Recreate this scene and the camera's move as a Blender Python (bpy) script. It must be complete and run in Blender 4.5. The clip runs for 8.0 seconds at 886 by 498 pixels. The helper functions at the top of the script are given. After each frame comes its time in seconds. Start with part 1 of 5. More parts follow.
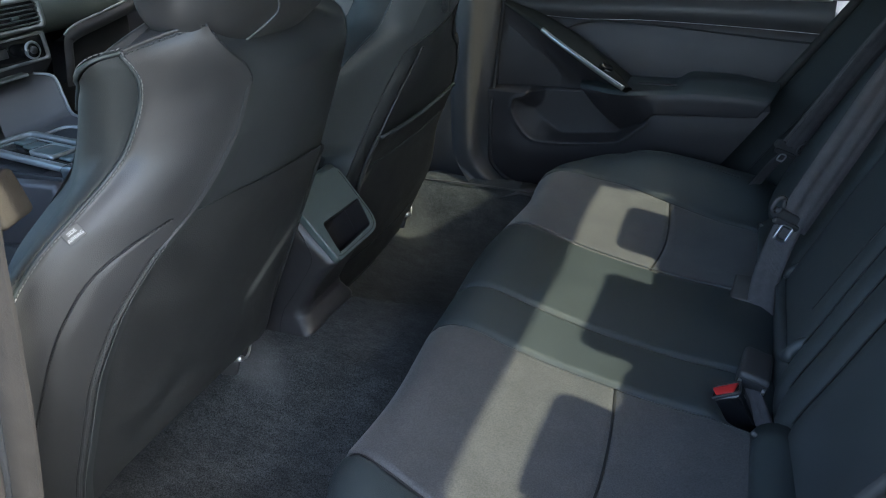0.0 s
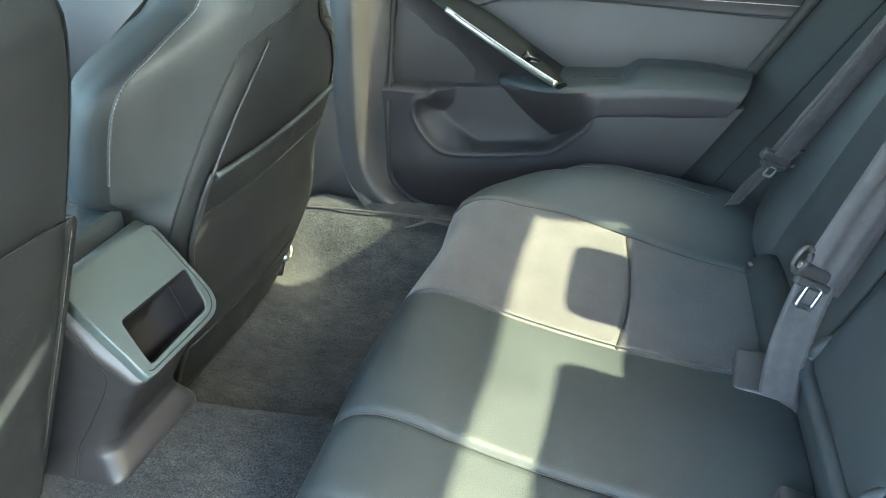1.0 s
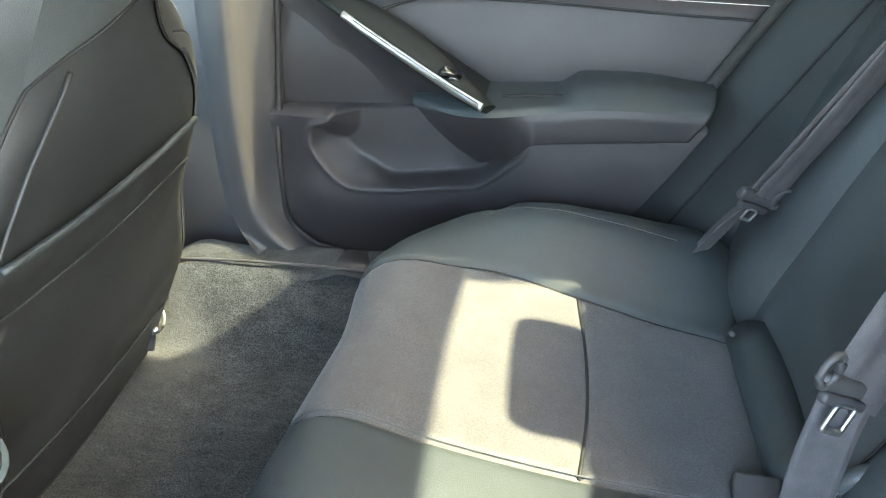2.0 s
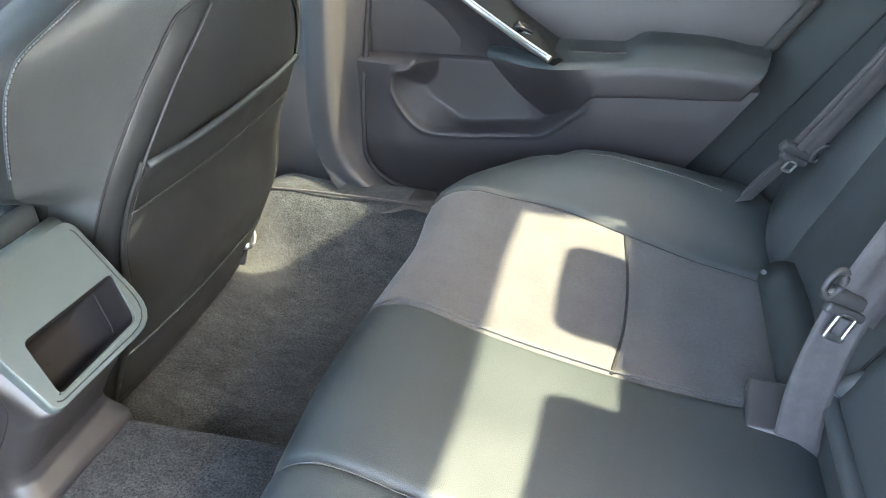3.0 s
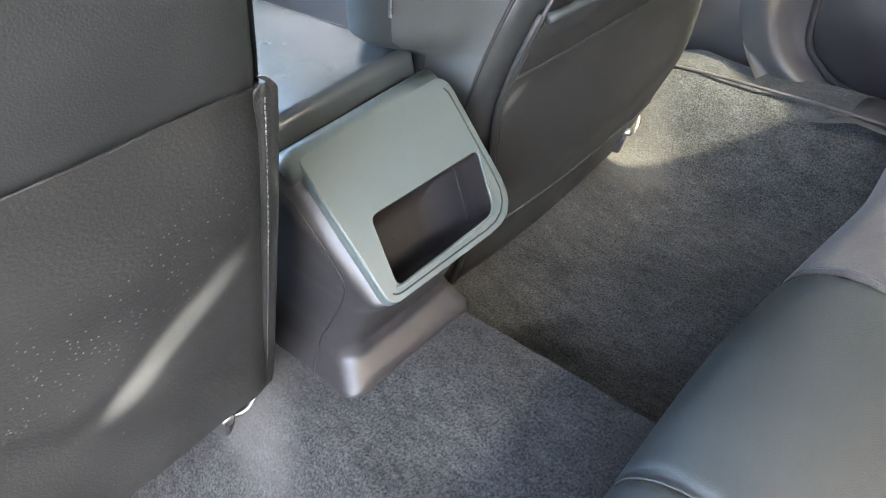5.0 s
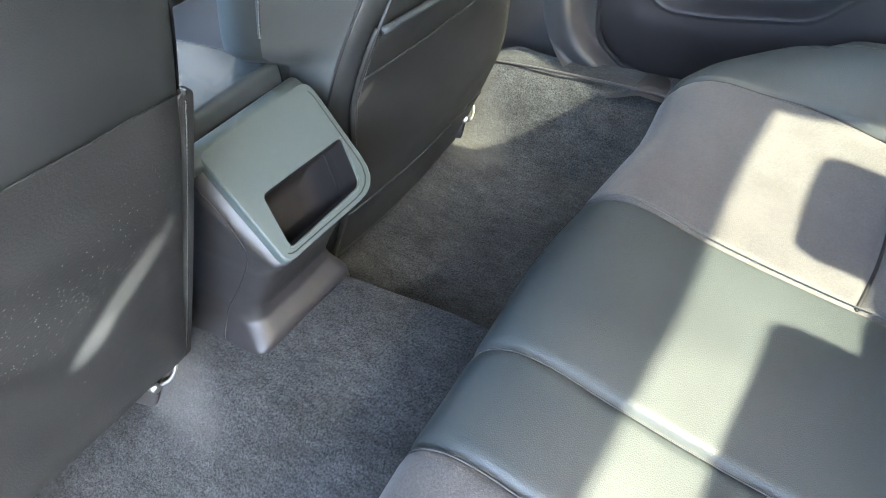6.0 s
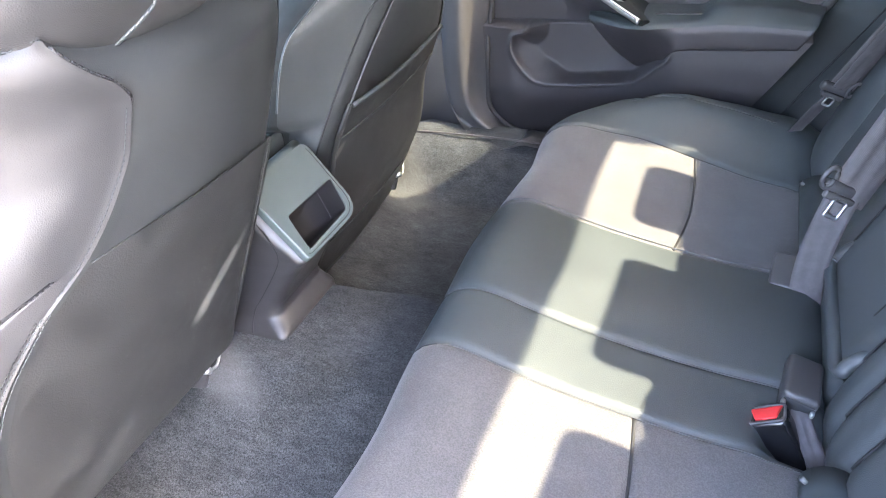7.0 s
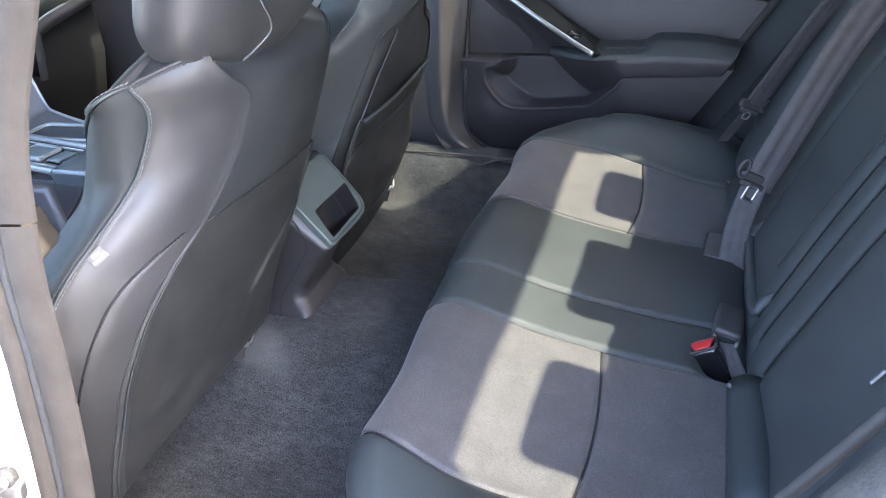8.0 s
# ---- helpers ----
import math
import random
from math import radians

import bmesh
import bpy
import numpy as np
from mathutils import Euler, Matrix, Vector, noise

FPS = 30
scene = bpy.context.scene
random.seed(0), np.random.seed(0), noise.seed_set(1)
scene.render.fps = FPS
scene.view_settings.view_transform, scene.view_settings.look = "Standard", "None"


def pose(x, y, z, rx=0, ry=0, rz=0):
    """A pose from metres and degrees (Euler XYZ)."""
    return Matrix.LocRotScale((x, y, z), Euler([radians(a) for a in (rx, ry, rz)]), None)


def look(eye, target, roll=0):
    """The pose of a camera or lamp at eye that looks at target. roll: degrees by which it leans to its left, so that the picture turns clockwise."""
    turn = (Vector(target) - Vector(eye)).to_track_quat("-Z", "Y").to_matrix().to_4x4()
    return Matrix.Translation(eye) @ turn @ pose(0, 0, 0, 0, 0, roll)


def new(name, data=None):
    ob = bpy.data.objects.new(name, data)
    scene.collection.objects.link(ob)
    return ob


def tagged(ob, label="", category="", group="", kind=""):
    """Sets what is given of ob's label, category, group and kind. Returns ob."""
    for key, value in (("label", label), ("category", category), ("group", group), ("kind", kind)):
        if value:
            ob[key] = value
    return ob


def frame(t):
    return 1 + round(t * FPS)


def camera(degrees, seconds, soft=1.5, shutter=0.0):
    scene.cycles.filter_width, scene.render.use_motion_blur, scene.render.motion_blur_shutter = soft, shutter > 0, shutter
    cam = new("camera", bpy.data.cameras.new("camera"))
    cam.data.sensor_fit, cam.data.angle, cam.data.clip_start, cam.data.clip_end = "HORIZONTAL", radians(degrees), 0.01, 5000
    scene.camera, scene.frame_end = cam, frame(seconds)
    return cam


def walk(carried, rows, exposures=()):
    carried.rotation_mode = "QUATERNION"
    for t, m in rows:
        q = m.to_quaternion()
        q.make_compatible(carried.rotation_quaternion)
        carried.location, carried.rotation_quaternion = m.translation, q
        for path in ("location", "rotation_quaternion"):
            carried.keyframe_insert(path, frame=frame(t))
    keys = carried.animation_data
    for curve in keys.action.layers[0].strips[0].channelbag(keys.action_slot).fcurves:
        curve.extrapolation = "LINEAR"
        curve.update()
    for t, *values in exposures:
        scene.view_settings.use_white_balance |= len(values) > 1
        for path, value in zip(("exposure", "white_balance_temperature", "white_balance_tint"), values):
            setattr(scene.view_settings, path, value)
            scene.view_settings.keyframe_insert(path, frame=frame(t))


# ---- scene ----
cam = camera(64.0, 8.0, soft=1.0)
PATH = [
    (0, (0.115, -0.88, 0.86), (-0.6, 0.738, -0.073), -3.7),
    (0.5, (0.06, -0.713, 0.819), (-0.569, 0.931, -0.131), -3.8),
    (1, (0.024, -0.51, 0.781), (-0.481, 1.158, -0.2), -3.8),
    (1.5, (-0.003, -0.318, 0.755), (-0.367, 1.386, -0.227), -3.4),
    (1.7, (-0.005, -0.267, 0.755), (-0.324, 1.438, -0.241), -3.3),
    (2.8, (-0.003, -0.319, 0.755), (-0.382, 1.33, -0.31), -2.2),
    (3, (0.012, -0.388, 0.76), (-0.462, 1.235, -0.309), -2.5),
    (3.5, (0.035, -0.491, 0.761), (-0.715, 1.001, -0.339), -3.0),
    (4, (0.0, -0.456, 0.744), (-0.987, 0.841, -0.414), -3.4),
    (4.2, (-0.024, -0.404, 0.739), (-1.086, 0.806, -0.449), -3.4),
    (5.3, (-0.127, -0.251, 0.682), (-1.313, 0.701, -0.617), -10.5),
    (5.5, (-0.107, -0.268, 0.687), (-1.218, 0.748, -0.629), -10.0),
    (6, (-0.015, -0.368, 0.753), (-0.933, 0.839, -0.55), -8.1),
    (6.5, (0.052, -0.538, 0.823), (-0.744, 0.836, -0.393), -7.8),
    (6.7, (0.082, -0.602, 0.842), (-0.707, 0.81, -0.335), -8.1),
    (7, (0.083, -0.684, 0.87), (-0.646, 0.791, -0.267), -7.6),
    (7.5, (0.104, -0.857, 0.91), (-0.575, 0.69, -0.161), -7.0),
    (8, (0.11, -0.911, 0.925), (-0.527, 0.664, -0.131), -6.6),
]
EXPOSURE = [  # seconds, stops, kelvin, tint
    (0.0, 3.30, 6100, 4), (0.25, 4.05, 6350, 1), (0.5, 5.10, 6600, -1), (1.0, 5.44, 7000, -3), (1.5, 5.61, 7250, 1), (3.0, 5.75, 7150, 9), (3.5, 5.62, 7250, 15),
    (4.2, 5.60, 7250, 15), (5.5, 5.92, 6950, 10), (6.1, 5.55, 6650, 8), (6.5, 5.64, 6900, 13), (7.0, 5.84, 6850, 18), (7.5, 5.63, 6500, 19), (7.7, 5.45, 6450, 18), (8.0, 4.79, 6400, 16),
]
walk(cam, [(t, look(eye, target, roll)) for t, eye, target, roll in PATH], EXPOSURE)

# ---- world, sun and exposure ----
SUN_UP, SUN_TURN = 49.4, 0.0      # the sun stands behind the car, over the boot
world = bpy.data.worlds.new("sky")
scene.world = world
world.use_nodes = True
wn = world.node_tree.nodes
sky = wn.new("ShaderNodeTexSky")
sky.sky_type, sky.sun_disc = "NISHITA", False
sky.sun_elevation, sky.sun_rotation = radians(SUN_UP), radians(90 - SUN_TURN)
sky.air_density, sky.dust_density, sky.ozone_density = 1.0, 3.0, 1.0
world.node_tree.links.new(sky.outputs[0], wn["Background"].inputs[0])
wn["Background"].inputs[1].default_value = 0.15
sun = new("sun", bpy.data.lights.new("sun", "SUN"))
sun.data.energy, sun.data.angle, sun.data.color = 1.42, radians(0.8), (1.0, 0.95, 0.80)
SUN_WAY = Vector((math.cos(radians(SUN_UP)) * math.cos(radians(SUN_TURN)), math.cos(radians(SUN_UP)) * math.sin(radians(SUN_TURN)), math.sin(radians(SUN_UP))))
sun.matrix_world = look(SUN_WAY * 20, (0, 0, 0))


# ---- materials ----
def mat(name, base, rough=0.5, metal=0.0, grain=0.0, grain_size=0.001, vary=0.0, vary_size=0.08, tint=None, spec=0.5, sheen=0.0, kind="noise", rough_vary=0.0, coat=0.0):
    """A surface with fine relief (grain, at grain_size metres) and slow patches (vary, at vary_size metres)."""
    m = bpy.data.materials.new(name)
    m.use_nodes = True
    nt = m.node_tree
    b = nt.nodes["Principled BSDF"]
    b.inputs["Roughness"].default_value, b.inputs["Metallic"].default_value = rough, metal
    b.inputs["Specular IOR Level"].default_value = spec
    b.inputs["Sheen Weight"].default_value = sheen
    b.inputs["Coat Weight"].default_value = coat
    b.inputs["Base Color"].default_value = (*base, 1)
    co = nt.nodes.new("ShaderNodeTexCoord").outputs["Object"]
    if vary or rough_vary:
        n = nt.nodes.new("ShaderNodeTexNoise")
        n.inputs["Scale"].default_value, n.inputs["Detail"].default_value, n.inputs["Roughness"].default_value = 1 / vary_size, 6, 0.65
        nt.links.new(co, n.inputs["Vector"])
        if vary:
            mix = nt.nodes.new("ShaderNodeMix")
            mix.data_type = "RGBA"
            mix.inputs[6].default_value = (*[c * (1 - vary) for c in base], 1)
            mix.inputs[7].default_value = (*(tint or [min(1, c * (1 + vary)) for c in base]), 1)
            ramp = nt.nodes.new("ShaderNodeMapRange")
            ramp.inputs[1].default_value, ramp.inputs[2].default_value = 0.3, 0.7
            nt.links.new(n.outputs[0], ramp.inputs[0])
            nt.links.new(ramp.outputs[0], mix.inputs[0])
            nt.links.new(mix.outputs[2], b.inputs["Base Color"])
        if rough_vary:
            r2 = nt.nodes.new("ShaderNodeMapRange")
            r2.inputs[1].default_value, r2.inputs[2].default_value = 0.3, 0.7
            r2.inputs[3].default_value, r2.inputs[4].default_value = rough - rough_vary, rough + rough_vary
            nt.links.new(n.outputs[0], r2.inputs[0])
            nt.links.new(r2.outputs[0], b.inputs["Roughness"])
    if grain:
        if kind == "leather":
            g = nt.nodes.new("ShaderNodeTexVoronoi")
            g.feature = "DISTANCE_TO_EDGE"
            g.inputs["Scale"].default_value = 1 / grain_size
            out = g.outputs["Distance"]
        elif kind == "weave":
            wx = nt.nodes.new("ShaderNodeTexWave")
            wx.inputs["Scale"].default_value, wx.inputs["Distortion"].default_value, wx.inputs["Detail"].default_value = 0.31 / grain_size, 1.5, 2
            wx.bands_direction = "DIAGONAL"
            nt.links.new(co, wx.inputs["Vector"])
            g = nt.nodes.new("ShaderNodeTexNoise")
            g.inputs["Scale"].default_value, g.inputs["Detail"].default_value = 0.5 / grain_size, 3
            add = nt.nodes.new("ShaderNodeMath")
            add.operation = "ADD"
            nt.links.new(wx.outputs["Fac"], add.inputs[0])
            nt.links.new(g.outputs[0], add.inputs[1])
            out = add.outputs[0]
        else:
            g = nt.nodes.new("ShaderNodeTexNoise")
            g.inputs["Scale"].default_value, g.inputs["Detail"].default_value = 1 / grain_size, 4
            out = g.outputs[0]
        nt.links.new(co, g.inputs["Vector"])
        bump = nt.nodes.new("ShaderNodeBump")
        bump.inputs["Strength"].default_value, bump.inputs["Distance"].default_value = grain, grain_size * 0.6
        nt.links.new(out, bump.inputs["Height"])
        nt.links.new(bump.outputs[0], b.inputs["Normal"])
    return m


LEATHER = mat("black leather", (0.0335, 0.041, 0.0428), 0.5, grain=0.25, grain_size=0.0016, kind="leather", vary=0.18, vary_size=0.12, rough_vary=0.06)
SEAT_LEATHER = mat("grey black leather", (0.031, 0.0308, 0.031), 0.40, spec=0.42, grain=0.2, grain_size=0.0016, kind="leather", vary=0.2, vary_size=0.1, rough_vary=0.06)
BOLSTER_LEATHER = mat("soft black leather", (0.0265, 0.0298, 0.0300), 0.6, spec=0.28, grain=0.25, grain_size=0.0016, kind="leather", vary=0.18, vary_size=0.12, rough_vary=0.05)
INSERT = mat("charcoal seat cloth", (0.058, 0.056, 0.0565), 0.62, grain=0.5, grain_size=0.0011, vary=0.18, vary_size=0.05, sheen=0.15)
# same black leather, base raised to stand in for light falling on it
LIT_LEATHER = mat("lightened black leather", (0.050, 0.0555, 0.0575), 0.47, grain=0.25, grain_size=0.0016, kind="leather", vary=0.18, vary_size=0.1, rough_vary=0.06)
LID = mat("glossy armrest leather", (0.045, 0.052, 0.054), 0.24, spec=0.8, grain=0.06, grain_size=0.0016, kind="leather", vary=0.15, vary_size=0.1, rough_vary=0.05)
BACK_LEATHER = mat("dark grey seat back vinyl", (0.0285, 0.0305, 0.0312), 0.38, grain=0.14, grain_size=0.0016, kind="leather", vary=0.3, vary_size=0.12, rough_vary=0.06)
POCKET = mat("dusty pocket vinyl", (0.0235, 0.0238, 0.0235), 0.52, grain=0.3, grain_size=0.002, vary=0.42, vary_size=0.05, rough_vary=0.08)
CARPET = mat("charcoal carpet", (0.0355, 0.0375, 0.039), 0.95, grain=1.0, grain_size=0.0014, vary=0.12, vary_size=0.06, spec=0.1, sheen=0.03)
nt = CARPET.node_tree   # tufts: a fine speckle and lighter brushed streaks over the slow patches
co = nt.nodes.new("ShaderNodeTexCoord").outputs["Object"]
tuft, brush, wide = (nt.nodes.new("ShaderNodeTexNoise") for _ in range(3))
for n, sc, de in ((tuft, 430, 5), (brush, 70, 8), (wide, 9, 6)):
    n.inputs["Scale"].default_value, n.inputs["Detail"].default_value, n.inputs["Roughness"].default_value = sc, de, 0.75
stretch = nt.nodes.new("ShaderNodeMapping")
stretch.inputs["Scale"].default_value, stretch.inputs["Rotation"].default_value = (0.45, 1.5, 1.0), (0, 0, 0.9)
nt.links.new(co, tuft.inputs["Vector"]), nt.links.new(co, stretch.inputs["Vector"]), nt.links.new(co, wide.inputs["Vector"])
nt.links.new(stretch.outputs[0], brush.inputs["Vector"])
gain = []
for n, lo, hi in ((tuft, 0.30, 1.85), (brush, 0.76, 1.28), (wide, 0.76, 1.28)):
    r = nt.nodes.new("ShaderNodeMapRange")
    r.inputs[1].default_value, r.inputs[2].default_value, r.inputs[3].default_value, r.inputs[4].default_value = 0.34, 0.66, lo, hi
    nt.links.new(n.outputs[0], r.inputs[0])
    gain.append(r.outputs[0])
m1, m2 = nt.nodes.new("ShaderNodeMath"), nt.nodes.new("ShaderNodeMath")
m1.operation = m2.operation = "MULTIPLY"
nt.links.new(gain[0], m1.inputs[0]), nt.links.new(gain[1], m1.inputs[1]), nt.links.new(m1.outputs[0], m2.inputs[0]), nt.links.new(gain[2], m2.inputs[1])
b = nt.nodes["Principled BSDF"]
base_out = b.inputs["Base Color"].links[0].from_socket
scale = nt.nodes.new("ShaderNodeVectorMath")
scale.operation = "SCALE"
nt.links.new(base_out, scale.inputs[0]), nt.links.new(m2.outputs[0], scale.inputs["Scale"]), nt.links.new(scale.outputs[0], b.inputs["Base Color"])
nt = INSERT.node_tree   # single threads: a fine speckle over the slow patches
fleck, range_, b = nt.nodes.new("ShaderNodeTexNoise"), nt.nodes.new("ShaderNodeMapRange"), nt.nodes["Principled BSDF"]
fleck.inputs["Scale"].default_value, fleck.inputs["Detail"].default_value = 620, 3
range_.inputs[1].default_value, range_.inputs[2].default_value, range_.inputs[3].default_value, range_.inputs[4].default_value = 0.36, 0.64, 0.7, 1.32
nt.links.new(nt.nodes.new("ShaderNodeTexCoord").outputs["Object"], fleck.inputs["Vector"]), nt.links.new(fleck.outputs[0], range_.inputs[0])
base_out = b.inputs["Base Color"].links[0].from_socket
scale = nt.nodes.new("ShaderNodeVectorMath")
scale.operation = "SCALE"
nt.links.new(base_out, scale.inputs[0]), nt.links.new(range_.outputs[0], scale.inputs["Scale"]), nt.links.new(scale.outputs[0], b.inputs["Base Color"])
TRIM = mat("charcoal trim plastic", (0.047, 0.0445, 0.0455), 0.46, grain=0.2, grain_size=0.0012, vary=0.12, vary_size=0.1, rough_vary=0.05)
DOOR_SOFT = mat("soft door vinyl", (0.0305, 0.0272, 0.0292), 0.5, grain=0.3, grain_size=0.0015, kind="leather", vary=0.12, vary_size=0.15)
CONSOLE_SIDE = mat("dark console plastic", (0.0255, 0.0238, 0.0248), 0.42, grain=0.15, grain_size=0.0012, vary=0.15, vary_size=0.06, rough_vary=0.05)
SATIN = mat("satin console plastic", (0.070, 0.087, 0.085), 0.30)
GLOSS = mat("gloss black plastic", (0.01, 0.01, 0.011), 0.15, vary=0.1)
DARK = mat("dark cavity plastic", (0.011, 0.011, 0.012), 0.7, grain=0.2)
BIN_LINING = mat("bin lining plastic", (0.0125, 0.0112, 0.0122), 0.65, spec=0.25, grain=0.2, vary=0.15, vary_size=0.03)
CHROME = mat("satin chrome", (0.80, 0.80, 0.76), 0.30, 1.0, vary=0.05, vary_size=0.02)
STEEL = mat("bright steel", (0.6, 0.6, 0.6), 0.35, 1.0, vary=0.2, vary_size=0.005)
BELT = mat("grey belt webbing", (0.052, 0.046, 0.048), 0.6, grain=0.22, grain_size=0.0010, kind="weave", vary=0.3, vary_size=0.014, sheen=0.1)
RED = mat("red button plastic", (0.62, 0.03, 0.03), 0.4, vary=0.06, vary_size=0.01)
THREAD = mat("pale grey thread", (0.18, 0.18, 0.175), 0.8, grain=0.3)
ALU = mat("dull silver trim paint", (0.27, 0.28, 0.275), 0.38, 0.55, vary=0.08, vary_size=0.05)
FASCIA = mat("grey green dash skin", (0.085, 0.095, 0.084), 0.5, grain=0.3, grain_size=0.002, kind="leather", vary=0.1)
DARK_THREAD = mat("dark grey thread", (0.05, 0.054, 0.055), 0.7, grain=0.3)
PAINT = mat("white car paint", (0.74, 0.75, 0.78), 0.25, vary=0.03, vary_size=0.3, coat=0.6)
RUBBER = mat("dusty rubber seal", (0.026, 0.025, 0.024), 0.8, grain=0.5, grain_size=0.003, vary=0.3, vary_size=0.02)
PILLAR = mat("taupe pillar trim", (0.036, 0.031, 0.0255), 0.8, spec=0.2, grain=0.3, grain_size=0.0016, vary=0.2, vary_size=0.03)
HANDLE = mat("dark satin handle plastic", (0.011, 0.0125, 0.0115), 0.55, spec=0.25, grain=0.1, vary=0.1)
HEADLINER = mat("grey headliner cloth", (0.13, 0.13, 0.128), 0.9, grain=0.4, grain_size=0.002, vary=0.06)
MASONRY = mat("dark render", (0.10, 0.10, 0.095), 0.9, grain=0.5, grain_size=0.01, vary=0.25, vary_size=0.5)
# unseen ground, made pale so that it bounces light into the cabin
BOUNCE_GROUND = mat("pale bounce ground", (0.36, 0.355, 0.345), 0.9, grain=0.6, grain_size=0.012, vary=0.3, vary_size=0.4)
GREY_TAG = mat("grey fabric tag", (0.105, 0.105, 0.103), 0.8, grain=0.4, vary=0.08)
WHITE_TAG = mat("white fabric tag", (0.24, 0.24, 0.235), 0.8, grain=0.4, vary=0.08)
TAG_INK = mat("pale tag print", (0.55, 0.55, 0.54), 0.8)


# the driver's map pocket: a pale rubbed streak and a spray of dust specks
SCUFFED = POCKET.copy()
SCUFFED.name = "scuffed pocket vinyl"
nt = SCUFFED.node_tree
b = nt.nodes["Principled BSDF"]
co = nt.nodes.new("ShaderNodeTexCoord").outputs["Object"]


def blot(centre, along, long, wide):
    """A soft oval mark on the surface: 1 in its middle, 0 outside."""
    along = Vector(along).normalized()
    across = along.cross(Vector((0.9, 0, -0.45))).normalized()
    sub = nt.nodes.new("ShaderNodeVectorMath")
    sub.operation, sub.inputs[1].default_value = "SUBTRACT", centre
    nt.links.new(co, sub.inputs[0])
    both = nt.nodes.new("ShaderNodeCombineXYZ")
    for i, (d, s) in enumerate(((along, long), (across, wide))):
        dot = nt.nodes.new("ShaderNodeVectorMath")
        dot.operation, dot.inputs[1].default_value = "DOT_PRODUCT", d / s
        nt.links.new(sub.outputs[0], dot.inputs[0])
        nt.links.new(dot.outputs["Value"], both.inputs[i])
    ln = nt.nodes.new("ShaderNodeVectorMath")
    ln.operation = "LENGTH"
    nt.links.new(both.outputs[0], ln.inputs[0])
    r = nt.nodes.new("ShaderNodeMapRange")
    r.interpolation_type = "SMOOTHSTEP"
    r.inputs[1].default_value, r.inputs[2].default_value, r.inputs[3].default_value, r.inputs[4].default_value = 1.0, 0.35, 0.0, 1.0
    nt.links.new(ln.outputs["Value"], r.inputs[0])
    return r.outputs[0]


def over(mask, colour):
    """Lays a colour over what the surface has, by a mask."""
    mix = nt.nodes.new("ShaderNodeMix")
    mix.data_type = "RGBA"
    mix.inputs[7].default_value = (*colour, 1)
    nt.links.new(b.inputs["Base Color"].links[0].from_socket, mix.inputs[6])
    nt.links.new(mask, mix.inputs[0])
    nt.links.new(mix.outputs[2], b.inputs["Base Color"])


def times(a, k):
    m = nt.nodes.new("ShaderNodeMath")
    m.operation = "MULTIPLY"
    nt.links.new(a, m.inputs[0])
    if isinstance(k, float):
        m.inputs[1].default_value = k
    else:
        nt.links.new(k, m.inputs[1])
    return m.outputs[0]


def specks(scale, size):
    v = nt.nodes.new("ShaderNodeTexVoronoi")
    v.inputs["Scale"].default_value = scale
    nt.links.new(co, v.inputs["Vector"])
    r = nt.nodes.new("ShaderNodeMapRange")
    r.inputs[1].default_value, r.inputs[2].default_value, r.inputs[3].default_value, r.inputs[4].default_value = size, size * 0.5, 0.0, 1.0
    nt.links.new(v.outputs["Distance"], r.inputs[0])
    pick = nt.nodes.new("ShaderNodeMath")
    pick.operation, pick.inputs[1].default_value = "GREATER_THAN", 0.6
    nt.links.new(v.outputs["Color"], pick.inputs[0])
    return times(r.outputs[0], pick.outputs[0])


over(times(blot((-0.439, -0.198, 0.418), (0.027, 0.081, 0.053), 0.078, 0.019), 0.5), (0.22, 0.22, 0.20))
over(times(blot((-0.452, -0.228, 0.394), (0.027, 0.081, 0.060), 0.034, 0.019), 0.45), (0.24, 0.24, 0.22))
over(times(blot((-0.41, -0.225, 0.47), (0.1, 1.0, 0.25), 0.16, 0.065), times(specks(330, 0.23), 0.8)), (0.36, 0.35, 0.33))
over(times(blot((-0.44, -0.30, 0.44), (0.1, 1.0, 0.35), 0.16, 0.05), times(specks(210, 0.13), 0.75)), (0.34, 0.33, 0.31))
over(times(blot((-0.42, -0.33, 0.40), (0.0, 1.0, 0.1), 0.20, 0.20), times(specks(90, 0.10), 0.6)), (0.26, 0.25, 0.24))
RUBBED = POCKET.copy()   # the passenger's pocket: a few pale rubs near its lower corner
RUBBED.name = "rubbed pocket vinyl"
nt = RUBBED.node_tree
b = nt.nodes["Principled BSDF"]
co = nt.nodes.new("ShaderNodeTexCoord").outputs["Object"]
over(times(blot((-0.457, 0.146, 0.385), (0.1, 0.5, 0.6), 0.024, 0.011), 0.6), (0.17, 0.155, 0.13))
over(times(blot((-0.50, 0.27, 0.28), (0.0, 1.0, 0.2), 0.16, 0.09), times(specks(150, 0.14), 0.6)), (0.24, 0.23, 0.21))
nt = CARPET.node_tree   # pale rubs by the seat rails: wear, with some sunlight painted in
b, co = nt.nodes["Principled BSDF"], nt.nodes["Texture Coordinate"].outputs["Object"]
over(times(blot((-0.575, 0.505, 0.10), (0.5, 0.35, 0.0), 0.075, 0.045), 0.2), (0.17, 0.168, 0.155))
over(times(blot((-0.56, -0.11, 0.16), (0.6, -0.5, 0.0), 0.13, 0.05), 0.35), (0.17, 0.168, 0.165))


